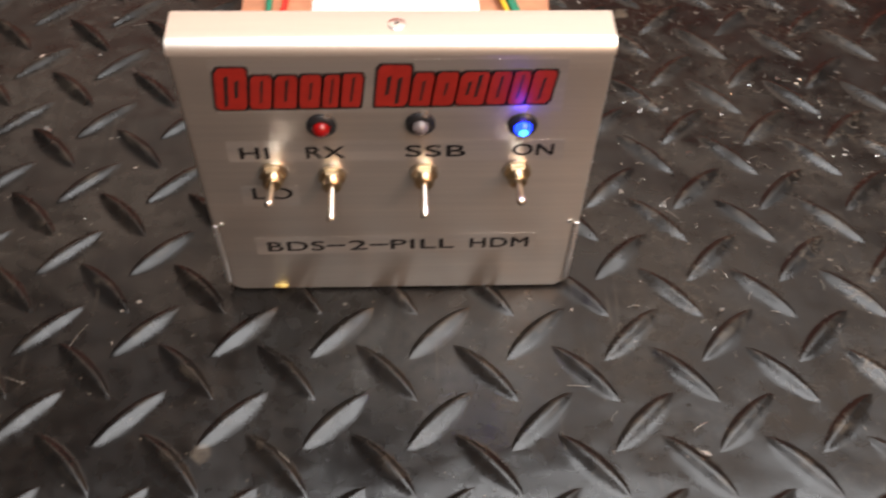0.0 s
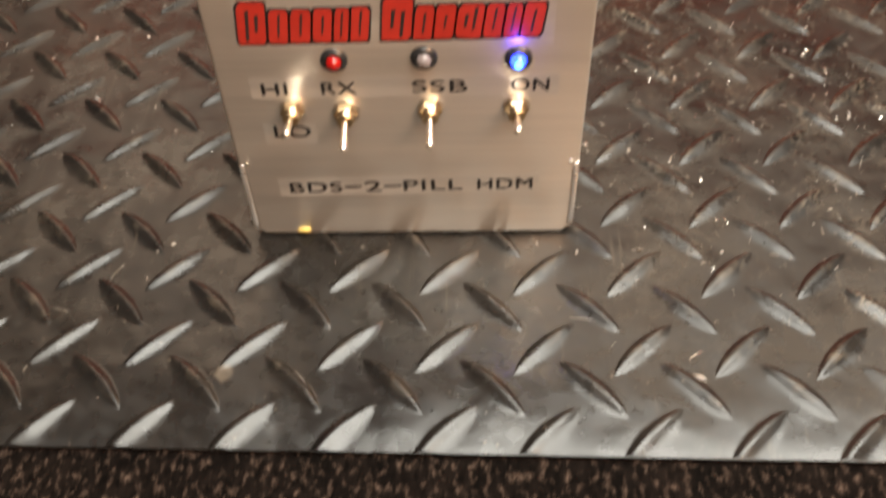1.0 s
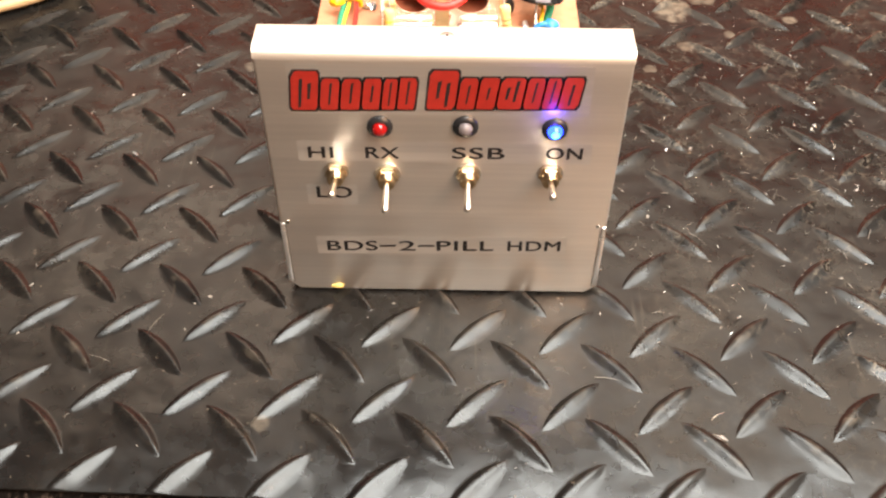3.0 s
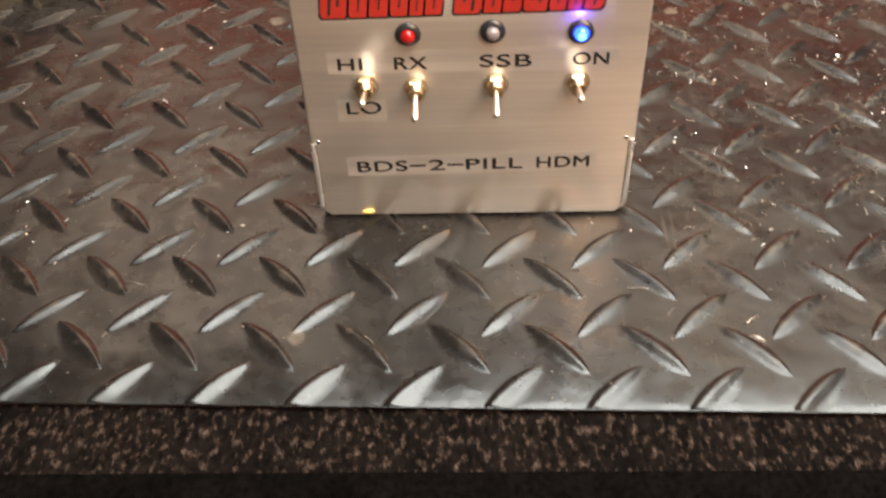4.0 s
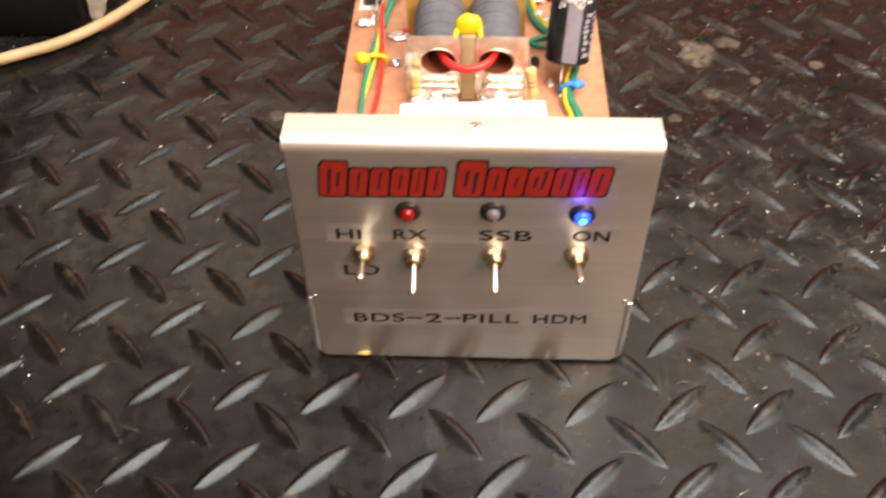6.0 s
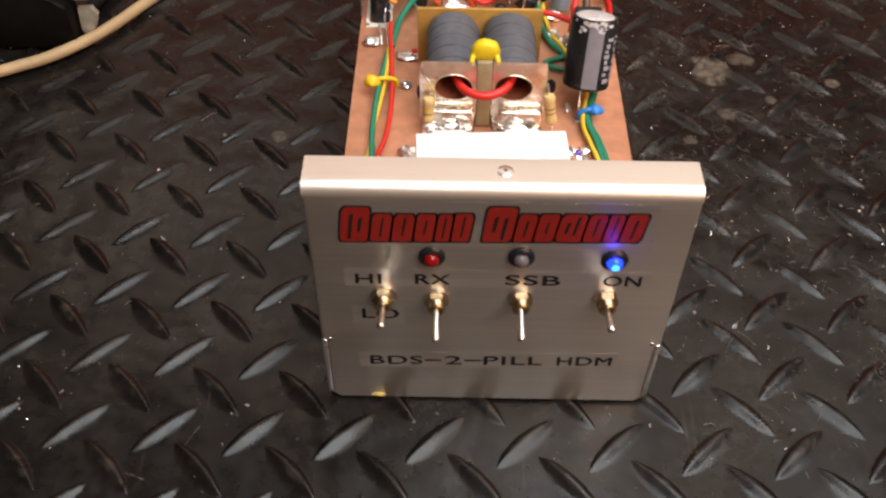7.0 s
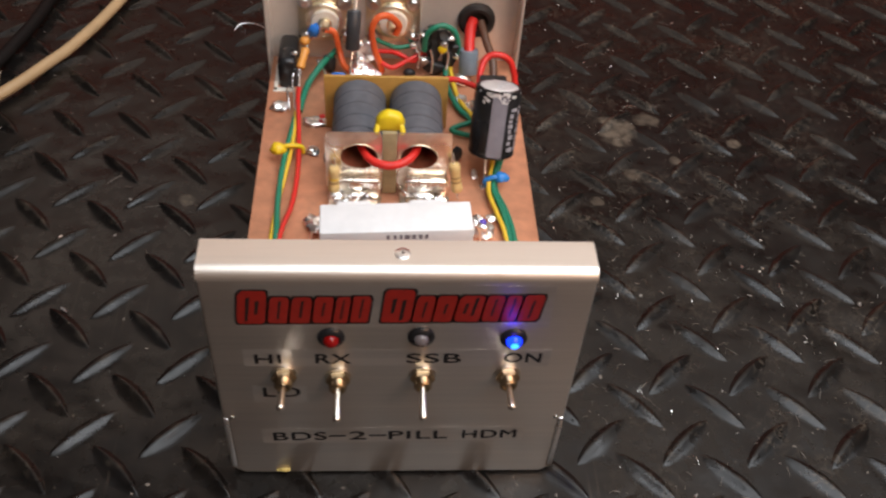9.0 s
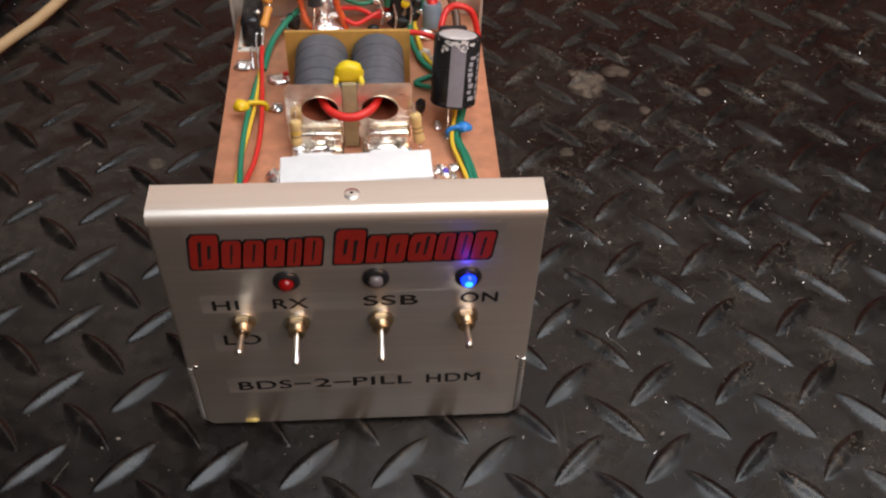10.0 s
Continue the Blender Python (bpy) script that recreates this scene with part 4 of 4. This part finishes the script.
def power_resistor():
    bm = bmesh.new()
    box(bm, -29.0, 29.0, -8.2, 7.6, -6.5, 6.5, 0.8, 2)
    body = part("power_resistor", bm, CERAMIC, AMP, "white ceramic power resistor block", mm(0.3, 71.0, 59.8, 0, -0.6, 2.2))
    rnd = random.Random(8)
    x = -4.0
    bm = bmesh.new()
    while x < 13:
        w = rnd.uniform(0.9, 2.0)
        box(bm, x, x + w, -8.32, -8.15, 2.4, 4.6)
        x += w + rnd.uniform(0.5, 1.6)
    part("print_bars", bm, GREY_STRIPE, body, "grey illegible print", smooth=False)
    for x in (-16, 12):
        bm = bmesh.new()
        box(bm, x - 7, x + 7, 6.6, 10.5, -6.0, 5.8, 1.6, 3)
        part("clip", bm, CERAMIC, body, "raised white shoulder")
    for sx in (-1, 1):
        bm = bmesh.new()
        tube(bm, [(sx * 28, 0, 0), (sx * 31.5, 0, 0), (sx * 33, 1, -6), (sx * 33, 2, -15)], 0.6)
        part("lead", bm, SOLDER, body)


power_resistor()

# ---------------------------------------------------------------- rear end of the board
bm = bmesh.new()
box(bm, -54.0, -44.8, 179, 202.5, 40, 59.0, 3.2, 4)
part("relay", bm, BLACK_PLASTIC, AMP, "black relay set into the board")
bm = bmesh.new()
box(bm, -56.2, -54.3, 176.4, 203.0, 43.6, 44.5, 0.2)
box(bm, -56.2, -46.5, 175.6, 178.6, 43.6, 44.5, 0.2)
part("board_chip", bm, WHITE_PLASTIC, AMP, "pale chipped cut-out edge")
wire([(-32.1, 193.5, 66.5), (-27.9, 193.0, 65.6), (-25.7, 191.0, 57.1), (-23.8, 186.0, 53.1), (-20.1, 182.0, 51.3)], 1.5, ORANGE_WIRE, "orange wire")
wire([(-5.8, 190.8, 46.0), (-7.0, 190, 52), (-9.3, 189.0, 59.5), (-10.4, 186.0, 72.6), (-7.1, 187.0, 78.4), (-2.0, 189.0, 77.4), (2.0, 191.5, 71.2), (0.7, 192.0, 66.1)], 1.6, ORANGE_WIRE, "orange wire loop")
wire([(-19.4, 194.5, 46.0), (-16.6, 194.8, 53.0), (-3.2, 195.7, 54.0), (3.6, 194.1, 53.0), (9.0, 192.5, 51.0), (15.6, 196.7, 52.0)], 1.15, RED_WIRE, "red wire")
wire([(-5.8, 188.9, 52.0), (-0.5, 188.3, 50.0), (6.2, 191.1, 52.0), (14.3, 195.3, 54.0)], 1.15, RED_WIRE, "red wire")
wire([(-11, 195, 61), (-8.5, 196.1, 60.0), (0.8, 196.2, 56.0), (9.0, 198.1, 56.0)], 1.1, GREEN_WIRE, "green wire")
wire([(14.0, 191, 58), (14.6, 190.0, 65.7), (17.1, 190.0, 70.4), (22.8, 191.0, 72.0), (28.2, 191.0, 68.4), (30.2, 191.0, 61.3), (29.9, 190.0, 55.2)], 1.35, GREEN_WIRE, "green wire arch")
wire([(37.4, 204, 67), (36.4, 201.0, 65.8), (35.7, 196.0, 62.7), (35.4, 189.0, 57.9)], 2.6, RED_WIRE, "thick red power wire", "power_wire")
wire([(41.4, 204, 66.5), (41.9, 201.0, 64.8), (43.8, 194.0, 61.1), (46.2, 186.0, 57.2), (46.6, 179.0, 52.4), (46.6, 174.0, 46)], 1.9, BROWN_WIRE, "thick brown power wire", "power_wire")
bm = bmesh.new()
m = Matrix.Translation((35.2, 186.5, 49.0)) @ (Vector((0.0, 3.2, 10.5))).to_track_quat("Z", "X").to_matrix().to_4x4()
lathe(bm, [(2.4, 0), (4.3, 0), (4.5, 0.4), (4.5, 11.0), (4.3, 11.4), (2.4, 11.4)], m, 24, cap=False)
part("ferrite_sleeve", bm, GREY_TUBE, AMP, "grey-blue sleeve round the power wire")
wire([(-17.5, 196.0, 81.3), (-18.4, 191.5, 75.0)], 0.5, SOLDER, "", "lead")
wire([(-19.4, 185.0, 62.0), (-20.2, 180.0, 54.0), (-20.4, 178, 46)], 0.6, SOLDER, "", "lead")
wire([(-48.6, 178, 46), (-49.2, 172, 49), (-48.4, 166, 48), (-47.6, 161, 45)], 0.45, SOLDER, "bare tinned lead", "lead")
wire([(-29.6, 156, 46), (-30.0, 161, 49), (-29.2, 168, 48.6), (-28.4, 173, 46)], 0.5, SOLDER, "bare tinned lead", "lead")
wire([(-34.0, 188, 50), (-32.0, 180, 52), (-30.5, 172, 50)], 0.5, SOLDER, "bare tinned lead", "lead")
wire([(10.5, 194, 60), (12.0, 192, 55), (11.4, 189, 49)], 0.7, SOLDER, "bare tinned lead", "lead")
wire([(24.2, 189.4, 64), (25.6, 188.4, 57), (24.8, 187.0, 50)], 0.6, SOLDER, "bare tinned lead", "lead")
wire([(17.2, 189.2, 60), (18.4, 188.2, 54), (17.8, 187.0, 48)], 0.6, SOLDER, "bare tinned lead", "lead")
lumps("transistor", [((19.0, 193.0, 57.5), (4.2, 3.4, 7.0)), ((15.6, 194.0, 62.0), (3.6, 3.0, 5.2)), ((26.4, 191.6, 54.0), (3.4, 3.0, 6.0)), ((23.0, 192.5, 62.0), (4.6, 3.0, 5.6)), ((18.0, 194.0, 66.0), (3.0, 2.6, 4.4)), ((28.4, 190.6, 60.0), (2.4, 2.2, 3.0)), ((21.0, 192.5, 48.0), (6.5, 3.4, 3.6)),
                     ((-31.0, 192.0, 49.0), (4.0, 3.0, 4.6)), ((7.5, 190.0, 45.8), (3.2, 2.2, 2.4)), ((-28.6, 124.0, 48.0), (1.8, 2.6, 3.8)), ((27.4, 129.0, 48.0), (2.2, 2.6, 4.2))], BLACK_MATT, "small black component")
lumps("disc", [((-37.4, 194.5, 65.6), (2.8, 1.6, 3.8)), ((-26.0, 176.0, 51.6), (5.2, 1.8, 4.0))], BLUE_EPOXY, "blue dipped capacitor")
# a violet reflection by the power resistor, built as a coloured bead
lumps("bead", [((35.6, 84.6, 50.0), (1.5, 1.3, 1.5))], VIOLET_GLINT, "violet glint built as a small bead")
lumps("bead", [((-32.2, 153.6, 47.6), (1.6, 1.2, 1.2))], RED_WIRE, "small red bead")
lumps("bead", [((-41.8, 193.4, 60.4), (2.6, 2.2, 2.4))], ORANGE_BODY, "small orange bead")
lumps("component", [((22.6, 188.6, 60.6), (2.2, 1.2, 2.4))], YELLOW_PAINT, "small yellow component")
lumps("solder_joint", [((-15.2, 190.1, 47.6), (5.4, 5.2, 5.0)), ((-12.2, 186.0, 46.5), (4.6, 3.6, 3.2)), ((-20.6, 186.5, 46.6), (3.0, 3.4, 3.4)), ((-35.6, 152.7, 45.0), (5.2, 3.2, 1.8)),
                       ((-52.2, 163.2, 45.4), (3.9, 3.6, 2.4)), ((-35.5, 132.4, 45.2), (2.9, 2.6, 1.9)), ((11.0, 197.0, 52.0), (2.6, 2.4, 2.6)), ((29.6, 189.6, 56.2), (2.2, 1.8, 1.8)), ((-34.5, 189, 52), (2.2, 1.8, 1.5)),
                       ((-30.5, 85.0, 46.6), (4.6, 3.6, 3.6)), ((36.0, 83.0, 46.8), (3.8, 3.8, 4.2)), ((38.4, 111.0, 44.8), (1.9, 1.7, 1.5)), ((34.4, 119.0, 45.0), (1.4, 3.0, 1.5)), ((36.5, 162, 46.5), (4.0, 4.0, 4.2)),
                       ((-17.0, 193.0, 55.0), (2.8, 2.4, 5.2)), ((-13.0, 195.0, 50.5), (3.2, 2.6, 3.4)), ((14.5, 190.5, 53.0), (2.6, 2.0, 2.2)),
                       ((23.4, 189.0, 63.0), (2.0, 1.6, 1.8)), ((31.5, 184.0, 47.0), (4.2, 3.2, 3.0)), ((-14.0, 193.5, 58.0), (2.6, 2.2, 4.6)), ((-10.4, 192.0, 55.0), (2.4, 2.0, 3.6)), ((-16.2, 188.0, 52.0), (3.0, 2.2, 3.4)), ((30.8, 170.0, 46.0), (3.2, 2.6, 2.2)), ((39.6, 92.0, 45.0), (2.2, 2.4, 1.6)), ((-46.0, 184.0, 60.0), (1.4, 1.2, 1.2)), ((9.0, 194.0, 58.5), (1.8, 1.5, 1.6)), ((13.2, 191.0, 66.5), (1.6, 1.4, 1.5)), ((26.8, 189.6, 66.0), (1.4, 1.2, 1.6)), ((-33.0, 88.0, 46.0), (3.4, 3.0, 2.6)), ((33.4, 88.5, 46.0), (3.0, 3.4, 2.8)), ((-24.0, 93.0, 46.0), (5.0, 2.6, 2.6)),
                       ((18.0, 93.5, 46.2), (5.4, 2.6, 2.6)), ((-10.0, 92.5, 46.0), (5.0, 2.4, 2.4)), ((4.0, 94.0, 45.8), (4.0, 2.2, 2.2)), ((42.6, 104.0, 45.0), (2.0, 2.2, 1.8))], SOLDER, "shiny solder joint")

# ---------------------------------------------------------------- things beside the amplifier
cord = thing("ivory_cable", "thick aged ivory cable curving across the mat", "cable", mm(0, 0, 0))
bm = bmesh.new()
tube(bm, [(-420, 130, 5.4), (-330, 151, 5.2), (-265, 178, 5.0), (-236, 193, 4.8), (-223, 201, 4.8), (-211, 212, 4.8), (-198, 228, 4.8), (-186, 248, 4.8), (-176, 266, 4.8), (-162, 303, 4.8), (-143, 375, 4.8), (-128, 500, 4.8)], 3.05, 16, 8)
part("jacket", bm, IVORY_CORD, cord)

case = thing("connector_box", "black connector box with a chipped pale grey back plate", "connector", mm(0, 0, 0))
bm = bmesh.new()
prism(bm, [(-380, 60), (-250, 44), (-218, 31), (-211.5, 27), (-211.5, 1.8), (-380, 1.8)], 211, 226)
bmesh.ops.bevel(bm, geom=bm.edges[:], offset=1.8, segments=2, profile=0.5, affect="EDGES")
part("case", bm, CASE_BLACK, case, "dull black case")
bm = bmesh.new()
prism(bm, [(-380, 65), (-246, 47.5), (-206, 35.5), (-199, 33), (-198, 30.5), (-202, 28.5), (-208, 28), (-213, 31), (-250, 45), (-380, 61.5)], 216.5, 223.5)
bmesh.ops.bevel(bm, geom=bm.edges[:], offset=0.5, segments=2, profile=0.5, affect="EDGES")
part("top_plate", bm, GREY_GREEN, case, "chipped pale grey top plate")
bm = bmesh.new()
prism(bm, [(-210, 21), (-202.5, 21.5), (-200, 17), (-202, 14), (-202.5, 10), (-206, 6), (-209, 2.2), (-211, 8)], 220.0, 223.5)
bmesh.ops.bevel(bm, geom=bm.edges[:], offset=0.5, segments=2, profile=0.5, affect="EDGES")
part("side_tab", bm, GREY_GREEN, case, "chipped pale side tab")

dark = thing("black_cable", "thin black cable behind the ivory cable", "cable", mm(0, 0, 0))
bm = bmesh.new()
tube(bm, [(-214, 240, 5.4), (-208, 262, 5.2), (-200, 300, 5.2), (-198, 360, 5.2), (-215, 480, 5.2)], 3.4, 12)
part("jacket", bm, DARK_CORD, dark)

snip = thing("wire_snippet", "thin curved tinned wire snippet lying on the mat", "wire", mm(0, 0, 0))
bm = bmesh.new()
tube(bm, [(-91, 289, 1.0), (-88, 293.5, 2.2), (-82, 294.5, 2.6), (-75, 292, 2.0), (-70, 287, 0.6)], 0.3, 8)
part("strand", bm, SOLDER, snip)

crumbs, lint = bmesh.new(), bmesh.new()
rnd = random.Random(11)


def flake(bm, x, y, r, thick, lift):
    """A thin, tilted chip with an uneven outline."""
    n, a0, long = rnd.randint(4, 7), rnd.uniform(0, 6.28), rnd.uniform(1.0, 2.2)
    m = Matrix.Translation((x, y, lift + thick)) @ Euler((rnd.uniform(-0.5, 0.5), rnd.uniform(-0.5, 0.5), a0)).to_matrix().to_4x4()
    rim = [(math.cos(6.283 * k / n) * r * long * rnd.uniform(0.6, 1.2), math.sin(6.283 * k / n) * r * rnd.uniform(0.5, 1.1)) for k in range(n)]
    rings = [[bm.verts.new(m @ Vector((p * w, q * w, z))) for p, q in rim] for z, w in ((-thick, 1.0), (thick, 0.75))]
    for k in range(n):
        bm.faces.new((rings[0][k], rings[0][(k + 1) % n], rings[1][(k + 1) % n], rings[1][k]))
    for ring in rings:
        bm.faces.new(ring)


for x, y, r in [(-140.0, 79.1, 1.3), (113.9, -11.2, 1.2), (46.4, -5.5, 0.7), (97.1, -66.2, 1.9), (-150.9, 121.6, 1.4), (171.5, 105.7, 1.2), (111.0, 88.0, 1.3), (126.5, 278.5, 0.9), (210.7, 83.8, 1.2), (169.8, 103.5, 1.0)]:
    flake(crumbs, x, y, r * 0.85, 0.25 * r, 1.6 if r > 1.8 else 0.8 if r > 1 else 0.2)
for k in range(1900):
    x, y = rnd.uniform(-300, 330), rnd.uniform(-80, 420)
    if abs(x) < 62 and -1 < y < 210 or (x < 60 and rnd.random() < 0.5) or (y < -25 and rnd.random() < 0.85):
        continue
    r = 0.17 + 0.6 * rnd.random() ** 4
    flake(crumbs if k % 3 == 0 else lint, x, y, r, 0.2 * r, 0.05)
for k in range(420):
    x, y, a, l = rnd.uniform(-260, 320), rnd.uniform(-70, 390), rnd.uniform(0, 3.1), 0.8 + 4.2 * rnd.random() ** 2
    if abs(x) < 80 and -20 < y < 212 or (x < 60 and rnd.random() < 0.6):
        continue
    dx, dy, bend = math.cos(a) * l, math.sin(a) * l, rnd.uniform(-0.2, 0.2) * (k % 4 == 0)
    tube(crumbs if k % 7 == 0 else lint, [(x - dx, y - dy, 0.2), (x - dy * bend, y + dx * bend, 0.7), (x + dx, y + dy, 0.2)], 0.06 + 0.07 * rnd.random() ** 2, 4, 3)
for k in range(700):
    x, y, a, l = rnd.gauss(130, 60), rnd.gauss(120, 85), rnd.uniform(0, 3.1), 0.25 + 1.5 * rnd.random() ** 2
    if x < 76 or y < -60 or x > 320:
        continue
    dx, dy = math.cos(a) * l, math.sin(a) * l
    tube(crumbs if k % 6 == 0 else lint, [(x - dx, y - dy, 0.15), (x, y, 0.3 + 0.4 * rnd.random()), (x + dx, y + dy, 0.15)], 0.05 + 0.09 * rnd.random() ** 2, 4, 2)
tagged(new("metal_crumbs", mesh_from(crumbs, "metal_crumbs", CRUMB)), "bright specks of solder and swarf on the mat", "debris", kind="stuff")
tagged(new("lint", mesh_from(lint, "lint", LINT)), "pale lint, shavings and dust flakes on the mat", "debris", kind="stuff")
